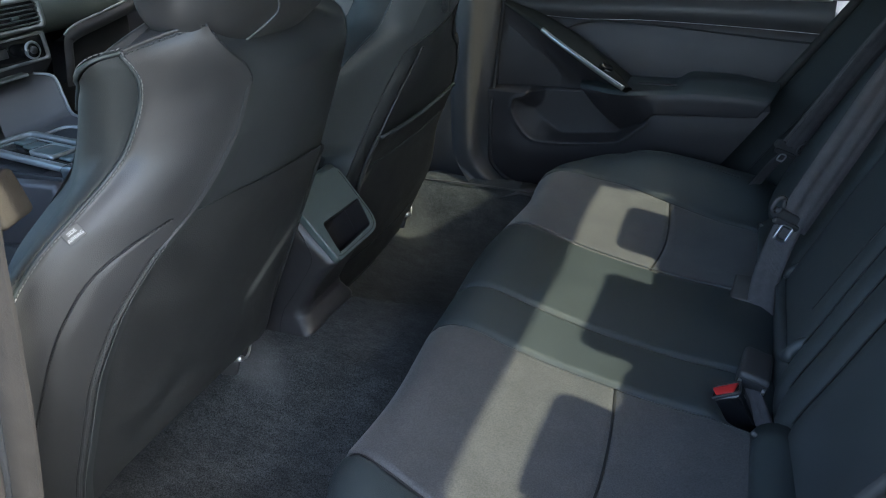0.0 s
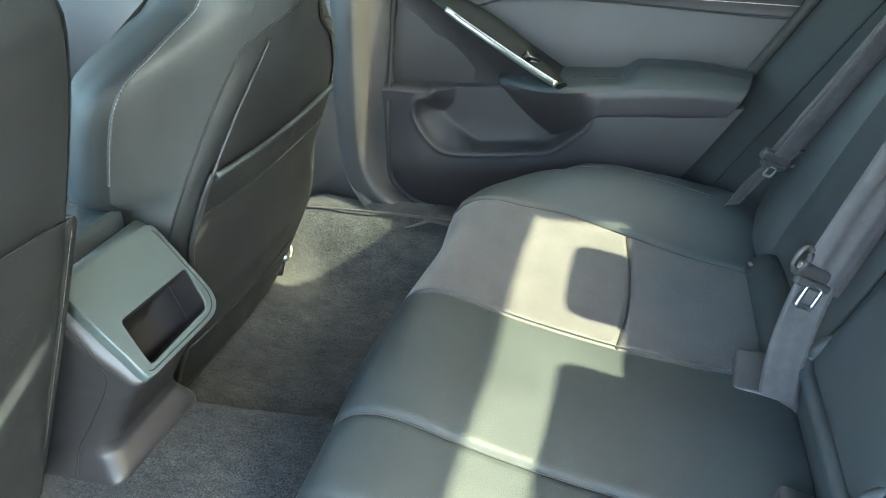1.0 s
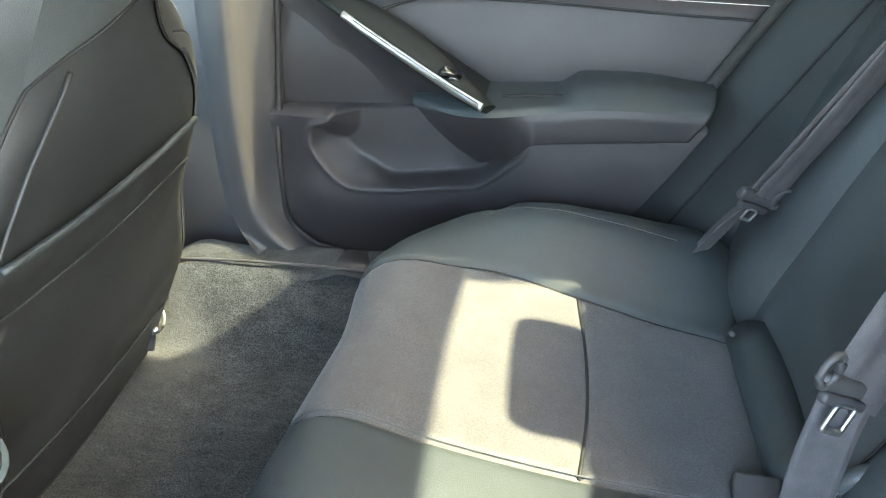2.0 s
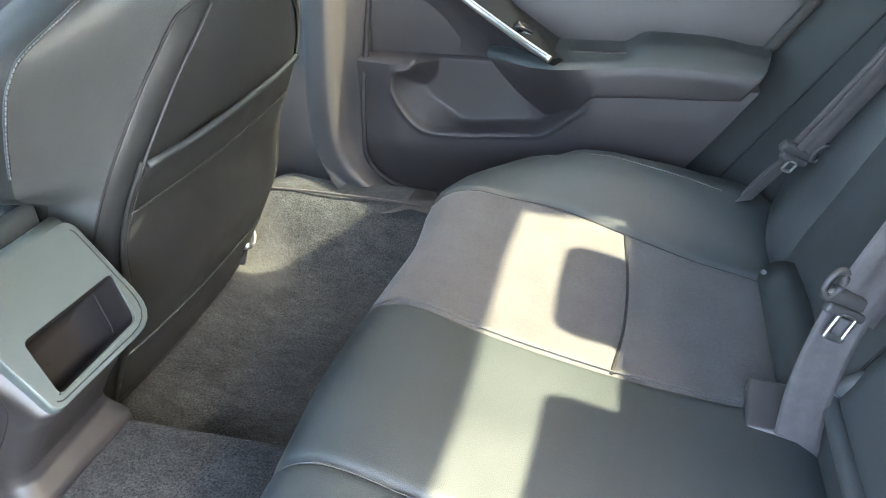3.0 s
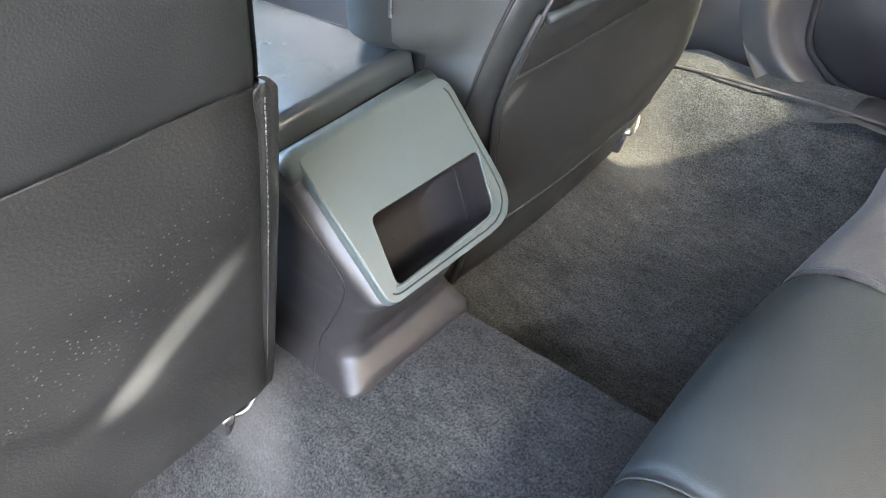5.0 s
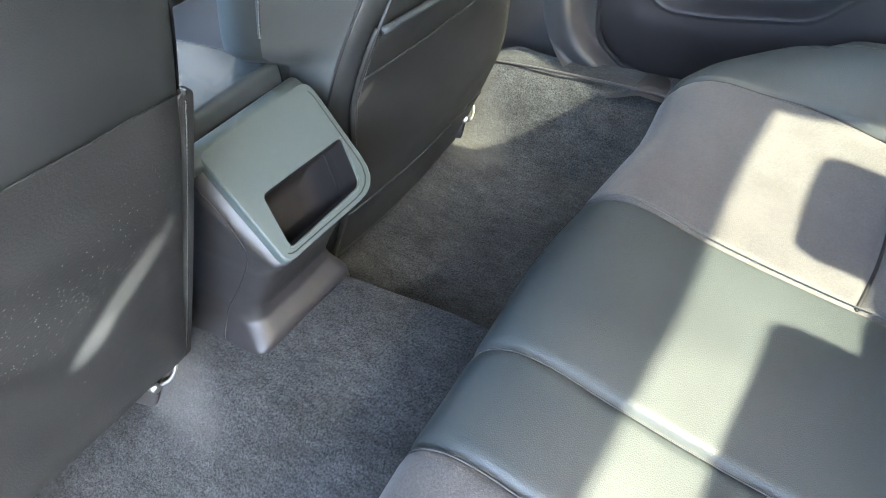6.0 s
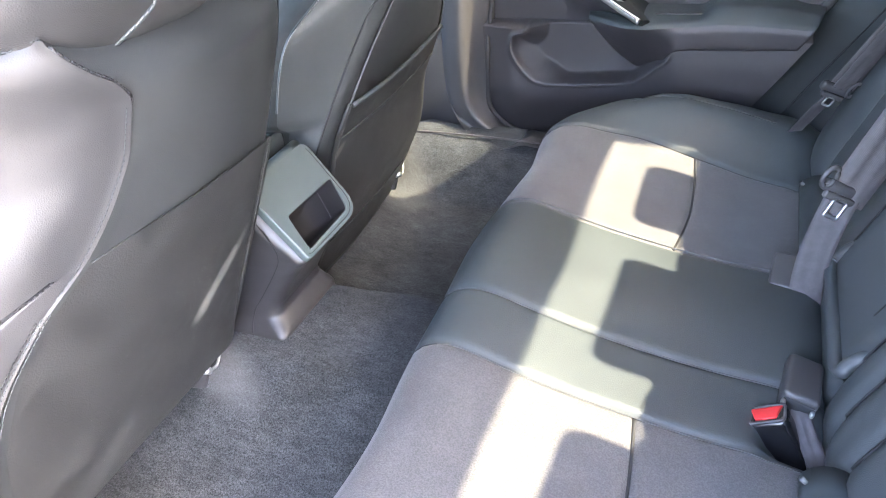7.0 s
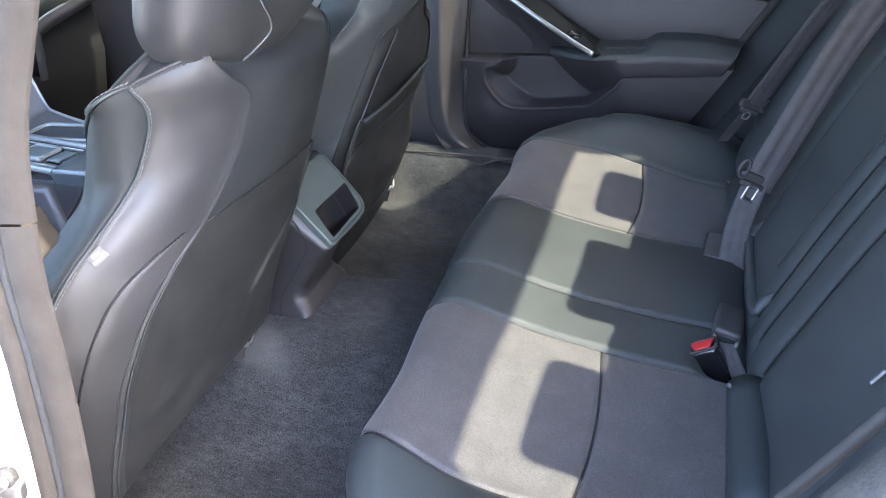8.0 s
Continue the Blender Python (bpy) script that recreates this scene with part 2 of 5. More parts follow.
# ---- helpers for shapes ----
def part(name, bm, material, parent=None, label="", smooth=True):
    """Links a bmesh as one mesh object, under a thing where parent is given."""
    me = bpy.data.meshes.new(name)
    bmesh.ops.recalc_face_normals(bm, faces=bm.faces)
    bm.to_mesh(me)
    bm.free()
    me.materials.append(material)
    if smooth:
        me.shade_smooth()
    ob = new(name, me)
    if parent:
        ob.parent = parent
    if label:
        ob["label"] = label
    return ob


def thing(name, label, category, group="", kind=""):
    return tagged(new(name), label, category, group, kind)


def lerp(table, t):
    """Reads a table of (t, value, ...) rows smoothly at t, without overshoot."""
    t = min(max(t, table[0][0]), table[-1][0])
    n = len(table)
    i = next((j for j in range(n - 1) if t <= table[j + 1][0]), n - 2)
    a, b = table[i], table[i + 1]
    h = b[0] - a[0]
    k = (t - a[0]) / h
    vals = []
    for c in range(1, len(a)):
        d = (b[c] - a[c]) / h
        d0 = (a[c] - table[i - 1][c]) / (a[0] - table[i - 1][0]) if i > 0 else d
        d1 = (table[i + 2][c] - b[c]) / (table[i + 2][0] - b[0]) if i + 2 < n else d
        m0 = 2 * d * d0 / (d + d0) if d * d0 > 0 else 0.0
        m1 = 2 * d * d1 / (d + d1) if d * d1 > 0 else 0.0
        vals.append(a[c] * (1 + 2 * k) * (1 - k) ** 2 + m0 * h * k * (1 - k) ** 2 + b[c] * k * k * (3 - 2 * k) + m1 * h * k * k * (k - 1))
    return vals


def spline(points, per=8, closed=False):
    """Catmull-Rom points through the given ones."""
    p = [Vector(q) for q in points]
    n, out = len(p), []
    for i in range(n if closed else n - 1):
        a, b, c, d = (p[(i + k) % n] if closed else p[min(max(i + k, 0), n - 1)] for k in (-1, 0, 1, 2))
        for j in range(per):
            t = j / per
            out.append(0.5 * (2 * b + (c - a) * t + (2 * a - 5 * b + 4 * c - d) * t * t + (3 * b - a - 3 * c + d) * t ** 3))
    if not closed:
        out.append(p[-1].copy())
    return out


def sheet(rows, closed=False):
    """A bmesh skin over rows of points."""
    bm = bmesh.new()
    v = [[bm.verts.new(p) for p in row] for row in rows]
    for a, b in zip(v, v[1:]):
        for i in range(len(a) if closed else len(a) - 1):
            j = (i + 1) % len(a)
            quad = []
            for w in (a[i], a[j], b[j], b[i]):
                if all((w.co - q.co).length > 1e-7 for q in quad):
                    quad.append(w)
            if len(quad) > 2:
                bm.faces.new(quad)
    return bm


def tube(points, r, sides=8, flat=1.0, caps=True):
    """A round cord along points."""
    pts = [Vector(p) for p in points]
    rows = []
    for i, p in enumerate(pts):
        way = (pts[min(i + 1, len(pts) - 1)] - pts[max(i - 1, 0)]).normalized()
        side = way.cross(Vector((0, 0, 1)))
        side = side.normalized() if side.length > 1e-3 else Vector((1, 0, 0))
        up = side.cross(way)
        rows.append([p + r * (math.cos(a) * side + flat * math.sin(a) * up) for a in [2 * math.pi * k / sides for k in range(sides)]])
    bm = sheet(rows, True)
    if caps:
        bm.verts.ensure_lookup_table()
        bm.faces.new(bm.verts[:sides])
        bm.faces.new(bm.verts[-sides:])
    return bm


def rbox(x0, x1, y0, y1, z0, z1, r=0.004, seg=2, m=None):
    """A box with rounded edges, optionally moved by the pose m."""
    bm = bmesh.new()
    bmesh.ops.create_cube(bm, size=1)
    for v in bm.verts:
        v.co = Vector(((x0 + x1) / 2 + v.co.x * (x1 - x0), (y0 + y1) / 2 + v.co.y * (y1 - y0), (z0 + z1) / 2 + v.co.z * (z1 - z0)))
    if r:
        bmesh.ops.bevel(bm, geom=bm.edges[:], offset=r, segments=seg, affect="EDGES", profile=0.5)
    if m is not None:
        bm.transform(m)
    return bm


def prism(outline, y0, y1, r=0.0, seg=2, axis="y"):
    """An outline in (x, z) pulled from y0 to y1 (axis x: outline in (y, z)), with its rims rounded."""
    put = (lambda p, d: (p[0], d, p[1])) if axis == "y" else ((lambda p, d: (d, p[0], p[1])) if axis == "x" else (lambda p, d: (p[0], p[1], d)))
    bm = bmesh.new()
    a = [bm.verts.new(put(p, y0)) for p in outline]
    b = [bm.verts.new(put(p, y1)) for p in outline]
    n = len(a)
    bm.faces.new(a)
    bm.faces.new(b[::-1])
    for i in range(n):
        bm.faces.new((a[i], b[i], b[(i + 1) % n], a[(i + 1) % n]))
    if r:
        rims = [e for e in bm.edges if abs(e.verts[0].co["xyz".index(axis)] - e.verts[1].co["xyz".index(axis)]) < 1e-6]
        bmesh.ops.bevel(bm, geom=rims, offset=r, segments=seg, affect="EDGES", profile=0.5)
    return bm


def rounded(x0, x1, z0, z1, r, n=5):
    """A rectangle's outline with round corners."""
    out = []
    for cx, cz, a0 in ((x1 - r, z1 - r, 0), (x0 + r, z1 - r, 90), (x0 + r, z0 + r, 180), (x1 - r, z0 + r, 270)):
        out += [(cx + r * math.cos(radians(a0 + 90 * k / n)), cz + r * math.sin(radians(a0 + 90 * k / n))) for k in range(n + 1)]
    return out


def ring_plate(outer, inner, put, thick):
    """A plate with a hole: two outlines of equal length, placed by put(p, depth)."""
    bm = bmesh.new()
    n = len(outer)
    rings = [[bm.verts.new(put(p, d)) for p in o] for o, d in ((outer, thick), (outer, 0), (inner, 0), (inner, thick))]
    for k in range(4):
        a, b = rings[k], rings[(k + 1) % 4]
        for i in range(n):
            bm.faces.new((a[i], a[(i + 1) % n], b[(i + 1) % n], b[i]))
    return bm


def smooth(a, b, t):
    t = min(max((t - a) / (b - a), 0), 1)
    return t * t * (3 - 2 * t)


def bell(d, w):
    return math.exp(-(d / w) ** 2)


# ---- the ground and the car's shell ----
HUMP = ((-0.75, 0.0), (-0.30, 0.10), (-0.20, 0.55), (-0.115, 1.0), (0.03, 1.0), (0.060, 0.985), (0.068, 0.85), (0.080, 0.10), (0.10, 0.01), (0.75, 0.0))


def floor_z(x, y):
    low = 0.075 + 0.035 * smooth(-0.45, -0.75, x) + 0.115 * smooth(0.49, 0.61, abs(y)) * smooth(-0.75, -0.55, x)
    h = lerp(HUMP, y)[0]
    z = low + (0.198 - low) * h
    return z + 0.004 * noise.noise((x * 9, y * 9, 0.3)) + 0.0015 * noise.noise((x * 40, y * 40, 0.7))


bm = bmesh.new()
bmesh.ops.create_grid(bm, x_segments=60, y_segments=60, size=300)
for v in bm.verts:
    v.co.z = -0.32
tagged(part("ground", bm, BOUNCE_GROUND), "unseen pale ground that bounces light up into the car", "ground", kind="structure")

# added wall, never in view: cuts sky light through the far windows
tagged(part("wall_sky_block", rbox(-14, 14, 2.4, 2.7, -0.32, 4.4, 0.02), MASONRY), "added plain dark wall out of view that blocks sky light", "wall", kind="structure")

xs = [-1.9 + 0.1 * i for i in range(9)] + [-1.0 + 0.0125 * i for i in range(105)]
ys = sorted([-0.66 + 0.012 * i for i in range(111)] + [0.054 + 0.004 * i + 0.001 for i in range(12)])
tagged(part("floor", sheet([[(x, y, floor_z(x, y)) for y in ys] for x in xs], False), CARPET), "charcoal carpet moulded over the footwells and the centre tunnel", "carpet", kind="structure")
tagged(part("underbody", rbox(-2.2, 1.6, -0.78, 0.78, -0.12, -0.02, 0.02), TRIM), "dark underbody of the car", "underbody", kind="structure")

# roof: a skin with its rear header, open towards the rear window
rows = []
for x in [-1.15 + 0.06 * i for i in range(29)]:
    wide = 1 + 0.28 * smooth(-0.35, -0.50, x)   # widened out of view over the front doors, to block sun from the dash
    rows.append([(x, y * wide, 1.16 - 0.06 * (abs(y) / 0.52) ** 3 - 0.03 * smooth(0.2, 0.62, x) - 0.10 * smooth(-0.6, -1.2, x)) for y in [-0.52 + 0.0382 * k for k in range(27)]])
roof = part("ceiling", sheet(rows), HEADLINER)
tagged(roof, "pale grey cloth headliner under the roof", "headliner", kind="structure")
sol = roof.modifiers.new("thick", "SOLIDIFY")
sol.thickness, sol.offset = 0.03, 1.0
# surround of the rear window
BACKLIGHT = [(0.585, 1.1175), (1.02, 0.785)]
glass_way = Vector((BACKLIGHT[1][0] - BACKLIGHT[0][0], 0, BACKLIGHT[1][1] - BACKLIGHT[0][1]))
GLASS_LEN = glass_way.length
glass_way.normalize()
on_glass = lambda p, d: Vector((BACKLIGHT[0][0], p[0], BACKLIGHT[0][1])) + glass_way * p[1] + Vector((-glass_way.z, 0, glass_way.x)) * d
tagged(part("window_rear", ring_plate(rounded(-0.66, 0.66, -0.06, GLASS_LEN + 0.05, 0.035), rounded(-0.435, 0.435, 0.0, GLASS_LEN, 0.035), on_glass, 0.03), DARK), "dark frame of the rear window", "window frame", kind="structure")

# tinted panes: far side and windscreen
def pane(name, corners, tint, label):
    bm = bmesh.new()
    a = [bm.verts.new(p) for p in corners]
    f = bm.faces.new(a)
    ext = bmesh.ops.extrude_face_region(bm, geom=[f])
    for v in ext["geom"]:
        if isinstance(v, bmesh.types.BMVert):
            v.co += Vector((0.0, 0.004, 0.0)) if abs(corners[0][1] - corners[1][1]) < 0.3 and abs(corners[0][0] - corners[1][0]) > 0.05 else Vector((0.004, 0, 0))
    return tagged(part(name, bm, tint, smooth=False), label, "car window", kind="structure")


def glass(name, tint):
    m = bpy.data.materials.new(name)
    m.use_nodes = True
    nt = m.node_tree
    nt.nodes.remove(nt.nodes["Principled BSDF"])
    clear, shine, mixer = (nt.nodes.new(k) for k in ("ShaderNodeBsdfTransparent", "ShaderNodeBsdfGlossy", "ShaderNodeMixShader"))
    clear.inputs[0].default_value, shine.inputs["Roughness"].default_value = (*tint, 1), 0.02
    mixer.inputs[0].default_value = 0.05
    nt.links.new(clear.outputs[0], mixer.inputs[1])
    nt.links.new(shine.outputs[0], mixer.inputs[2])
    nt.links.new(mixer.outputs[0], nt.nodes["Material Output"].inputs[0])
    return m


TINT = glass("tinted side glass", (0.55, 0.56, 0.52))
pane("window_far_rear", [(-0.42, 0.735, 0.60), (0.32, 0.735, 0.60), (0.28, 0.475, 1.05), (-0.40, 0.475, 1.05)], TINT, "tinted glass of the far rear door")
pane("window_far_front", [(-1.50, 0.735, 0.60), (-0.45, 0.735, 0.60), (-0.43, 0.51, 1.07), (-0.90, 0.51, 1.07)], TINT, "tinted glass of the far front door")
CLEAR = glass("clear windscreen glass", (0.85, 0.88, 0.86))
REAR_TINT = glass("green-tinted rear glass", (0.74, 0.745, 0.70))
bm = bmesh.new()
rim = rounded(-0.445, 0.445, -0.01, GLASS_LEN + 0.01, 0.035)
rings = [[bm.verts.new(on_glass(p, d)) for p in rim] for d in (0.010, 0.014)]
bm.faces.new(rings[0]), bm.faces.new(rings[1][::-1])
pane_rear = part("window_rear_glass", bm, REAR_TINT, smooth=False)
tagged(pane_rear, "green-tinted glass of the rear window", "car window", kind="structure")
pane("windscreen", [(-1.75, -0.62, 0.70), (-1.75, 0.62, 0.70), (-1.12, 0.52, 1.08), (-1.12, -0.52, 1.08)], CLEAR, "clear windscreen")
# ---- rear bench ----
PROFILE = [Vector((x, 0, z)) for x, z in ((0.235, 0.215), (0.20, 0.250), (0.17, 0.262), (0.10, 0.268), (0.02, 0.280), (-0.06, 0.298), (-0.12, 0.316), (-0.165, 0.332), (-0.20, 0.334), (-0.228, 0.317), (-0.243, 0.285), (-0.247, 0.24), (-0.243, 0.18), (-0.236, 0.11), (-0.232, 0.05))]
PROFILE = spline(PROFILE, 10)
LENGTHS = [0.0]
for a, b in zip(PROFILE, PROFILE[1:]):
    LENGTHS.append(LENGTHS[-1] + (b - a).length)
FULL = LENGTHS[-1]
CROSS = next(s for s, p in zip(LENGTHS, PROFILE) if p.x < 0.022)
BOLSTER = ((0.0, 0.36), (0.07, 0.385), (CROSS, 0.425), (0.33, 0.435), (0.42, 0.42), (0.50, 0.40), (FULL, 0.39))


def on_profile(s):
    s = min(max(s, 0.0), FULL - 1e-6)
    for i in range(len(LENGTHS) - 1):
        if s <= LENGTHS[i + 1]:
            k = (s - LENGTHS[i]) / (LENGTHS[i + 1] - LENGTHS[i])
            p, d = PROFILE[i].lerp(PROFILE[i + 1], k), (PROFILE[i + 1] - PROFILE[i]).normalized()
            return p, Vector((d.z, 0, -d.x))


DOME = ((0.0, 0.020), (0.10, 0.040), (0.20, 0.052), (0.257, 0.053), (0.315, 0.043), (0.368, 0.022), (0.425, -0.004), (0.50, -0.012), (FULL, 0.0))


def bench_point(s, y, sink=0.0):
    far = abs(y)
    if 0.155 < far < 0.43:   # the cross seam bows to the rear
        s -= 0.012 * math.sin(math.pi * (far - 0.155) / 0.275) * bell(s - CROSS, 0.05)
    p, n = on_profile(s)
    crown = 0.006 * bell(y - 0.05, 0.09) - 0.010 * bell(far - 0.30, 0.10) * smooth(0.02, 0.15, s)
    crown += 0.0015 * noise.noise((s * 9, y * 9, 2.0))
    crown += lerp(DOME, s)[0] * smooth(0.405, 0.525, far)   # the outer bolster is a long dome
    q = p + n * (crown - sink)
    q.z -= 0.12 * smooth(0.50, 0.72, far) ** 1.6 * (0.55 + 0.45 * smooth(0.0, 0.3, s))
    q.x += (0.16 * max(0, far - 0.40) ** 2 / 0.04) * smooth(0.30, 0.48, s) - 0.4 * max(0, far - 0.44) ** 2 * smooth(0.25, 0.0, s)
    q.z -= 0.048 * smooth(0.128, 0.168, q.x) * bell(y + 0.116, 0.030)   # the well that the buckle stands in
    q.y = y
    return q


def bench_panel(name, s0, s1, y0, y1, material, parent, ns=40, ny=26, edges=(1, 1, 1, 1), label=""):
    """A padded panel of the cushion. s0, s1: along the cushion's profile; y0, y1: its sides, as functions of s. edges: which rims are drawn in."""
    rows = []
    for i in range(ns + 1):
        k = i / ns
        s = s0 + (s1 - s0) * (k - 0.12 * math.sin(2 * math.pi * k))
        a, b = y0(s), y1(s)
        row = []
        for j in range(ny + 1):
            t = j / ny
            t = t - 0.13 * math.sin(2 * math.pi * t)   # closer steps at the rims
            y = a + (b - a) * t
            sink = 0.0
            for on, d in zip(edges, (abs(s - s0), abs(s - s1), abs(y - a), abs(y - b))):
                if on:
                    sink = max(sink, 0.0048 * bell(d, 0.0040))
            row.append(bench_point(s, y, sink))
        rows.append(row)
    return part(name, sheet(rows), material, parent, label)


def seam(name, pts, r, material, parent, label=""):
    return part(name, tube(pts, r, 6), material, parent, label)


bench = thing("rear_seat_cushion", "black leather and charcoal cloth rear bench cushion across the car", "car seat")
out = lambda s: lerp(BOLSTER, s)[0]
far_cut, near_cut, split = (lambda s: 0.155), (lambda s: -0.155), (lambda s: -0.055)
bench_panel("centre_panel", 0.0, FULL, split, far_cut, LEATHER, bench, 60, 24, (0, 0, 1, 1), "smooth black leather")
bench_panel("split_panel", 0.0, FULL, near_cut, split, LEATHER, bench, 60, 16, (0, 0, 1, 1), "smooth black leather")
for side in (1, -1):
    a, b = ((lambda s: 0.155), out) if side > 0 else ((lambda s: -out(s)), (lambda s: -0.155))
    bench_panel("rear_insert", 0.0, CROSS, a, b, INSERT, bench, 24, 30, (0, 1, 1, 1), "charcoal cloth insert")
    bench_panel("front_insert", CROSS, FULL, a, b, INSERT, bench, 50, 30, (1, 0, 1, 1), "charcoal cloth insert")
    a, b = (out, (lambda s: 0.66)) if side > 0 else ((lambda s: -0.66), (lambda s: -out(s)))
    bench_panel("side_bolster", 0.0, FULL, a, b, LEATHER, bench, 60, 22, (0, 0, side > 0, side < 0), "smooth black leather bolster")
steps = [FULL * 0.9 * k / 60 for k in range(61)]
for y in (0.155, -0.055, -0.155):
    seam("seam", [bench_point(s, y + (0.004 if y > 0 else -0.003), 0.0012) for s in steps[6:]], 0.0008, DARK_THREAD, bench, "grey stitched seam")
for side in (1, -1):
    seam("cross_seam", [bench_point(CROSS, side * (0.157 + (out(CROSS) - 0.159) * k / 30), 0.0040) for k in range(31)], 0.0019, DARK, bench, "dark sewn seam")
    seam("bolster_seam", [bench_point(s, side * out(s), 0.0046) for s in steps[3:]], 0.0014, DARK, bench, "dark sewn seam")
    seam("bolster_stitch", [bench_point(s, side * (out(s) + 0.007), 0.0016) for s in steps[34:56]], 0.0009, DARK_THREAD, bench, "grey stitching")
    crest_y = lambda s: 0.515 + 0.020 * smooth(0.05, 0.33, s)
    seam("crest_seam", [bench_point(s, side * crest_y(s), 0.0002) for s in steps[10:37]], 0.0008, DARK_THREAD, bench, "fine stitched seam along the bolster")
part("base", rbox(-0.22, 0.32, -0.62, 0.62, 0.03, 0.20, 0.01), TRIM, bench)

# rear backrest
BACK = [Vector((x, 0, z)) for x, z in ((0.215, 0.20), (0.205, 0.25), (0.215, 0.30), (0.243, 0.37), (0.275, 0.45), (0.315, 0.54), (0.36, 0.63), (0.405, 0.71), (0.445, 0.77), (0.475, 0.795), (0.51, 0.795), (0.535, 0.77))]
BACK = spline(BACK, 8)
back_rest = thing("rear_bench_back", "black leather rear backrest with darker cloth panels and stitched seams", "car seat")


def back_point(k, y, sink=0.0, lift=0.0):
    k = min(max(k, 0), len(BACK) - 1.001)
    i = int(k)
    p, d = BACK[i].lerp(BACK[i + 1], k - i), (BACK[i + 1] - BACK[i]).normalized()
    n = Vector((-d.z, 0, d.x))
    far = abs(y)
    crown = -0.012 * bell(far - 0.30, 0.10) + 0.014 * bell(far - 0.47, 0.06) - 0.02 * smooth(0.52, 0.62, far)
    q = p + n * (crown + lift - sink)
    q.y = y
    return q


def back_panel(name, k0, k1, y0, y1, material, nk=40, ny=16, lift=0.0, label="", edges=(0, 0, 1, 1)):
    rows = []
    for i in range(nk + 1):
        k = k0 + (k1 - k0) * i / nk
        a, b = y0(k), y1(k)
        row = []
        for j in range(ny + 1):
            y = a + (b - a) * j / ny
            sink = 0.0
            for on, d in zip(edges, (abs(k - k0) * 0.011, abs(k - k1) * 0.011, abs(y - a), abs(y - b))):
                if on:
                    sink = max(sink, 0.006 * bell(d, 0.008))
            row.append(back_point(k, y, sink, lift))
        rows.append(row)
    return part(name, sheet(rows), material, back_rest, label)


K = len(BACK) - 1
flat = lambda v: (lambda k: v)
back_panel("centre_panel", 0, K, flat(-0.06), flat(0.155), LIT_LEATHER, label="smooth black leather")
back_panel("split_strip", 0, K, flat(-0.11), flat(-0.06), LIT_LEATHER, ny=8)
back_panel("split_strip", 0, K, flat(-0.175), flat(-0.11), LIT_LEATHER, ny=8)
for side in (1, -1):
    for name, a, b, m in (("insert_panel", 0.155 if side > 0 else 0.175, 0.41, LIT_LEATHER), ("side_bolster", 0.41, 0.635, LIT_LEATHER)):
        lo, hi = (a, b) if side > 0 else (-b, -a)
        back_panel(name, 0, K, flat(lo), flat(hi), m)
    part("lower_roll", tube([(0.205, side * y, 0.262) for y in (0.175, 0.20, 0.25, 0.30, 0.35, 0.385)], 0.026, 16), LEATHER, back_rest, "rolled black leather edge")
LOW_EDGE = next(k for k, p in enumerate(BACK) if p.z > 0.292)
roll = [back_point(LOW_EDGE + 1 + 4 * t, 0.150 - 0.004 * t, 0, 0.001 - 0.014 * t * t) for t in (1.0, 0.6, 0.3, 0.0)] + [back_point(LOW_EDGE, y, 0, 0.003) for y in (0.14, 0.10, 0.05, 0.0, -0.04)] + [back_point(LOW_EDGE + 1 + 4 * t, -0.056 + 0.003 * t, 0, 0.001 - 0.014 * t * t) for t in (0.0, 0.3, 0.6, 1.0)]
part("armrest_roll", tube(spline(roll, 6), 0.008, 12), LIT_LEATHER, back_rest, "rolled edge of the centre armrest")
for y in (0.155, -0.06, -0.11, -0.175):
    seam("crease", [back_point(LOW_EDGE + (K * 0.75 - LOW_EDGE) * t / 30, y, 0.0042) for t in range(31)], 0.0013, DARK, back_rest, "dark crease between the panels")
for y, k0, k1 in ((-0.02, 0.25, 0.8),):
    seam("back_seam", [back_point(K * (k0 + (k1 - k0) * t / 20), y - 0.03 * t / 20, 0.0006) for t in range(21)], 0.0016, DARK, back_rest, "dark sewn seam")
part("back_shell", rbox(0.50, 0.56, -0.62, 0.62, 0.1, 0.76, 0.01), TRIM, back_rest)
for y, w in ((0.285, 0.088), (0.0, 0.10), (-0.285, 0.088)):
    rest = thing("rear_headrest", "black leather rear headrest on the backrest top", "headrest", "rear headrests")
    part("pad", rbox(0.455, 0.545, y - w, y + w, 0.775, 0.888, 0.02, 3), LEATHER, rest)
    for d in (-0.04, 0.04):
        part("post", tube([(0.50, y + d, 0.74), (0.50, y + d, 0.80)], 0.006), STEEL, rest)

# ---- front seats ----
# height, inner edge, rear seam, side seam and bolster (distances from the car's middle)
SEAT = ((0.10, 0.130, 0.460, 0.530, 0.520), (0.18, 0.125, 0.488, 0.548, 0.535), (0.30, 0.123, 0.505, 0.562, 0.545), (0.42, 0.123, 0.505, 0.566, 0.545),
        (0.50, 0.124, 0.488, 0.566, 0.535), (0.56, 0.126, 0.444, 0.552, 0.507), (0.59, 0.128, 0.397, 0.530, 0.476), (0.62, 0.131, 0.372, 0.485, 0.446), (0.64, 0.133, 0.362, 0.455, 0.443), (0.66, 0.136, 0.354, 0.437, 0.4425),
        (0.70, 0.146, 0.353, 0.428, 0.445), (0.72, 0.156, 0.366, 0.431, 0.447), (0.735, 0.166, 0.384, 0.437, 0.455), (0.746, 0.180, 0.394, 0.443, 0.467), (0.758, 0.200, 0.402, 0.432, 0.434), (0.765, 0.225, 0.4045, 0.4075, 0.410))


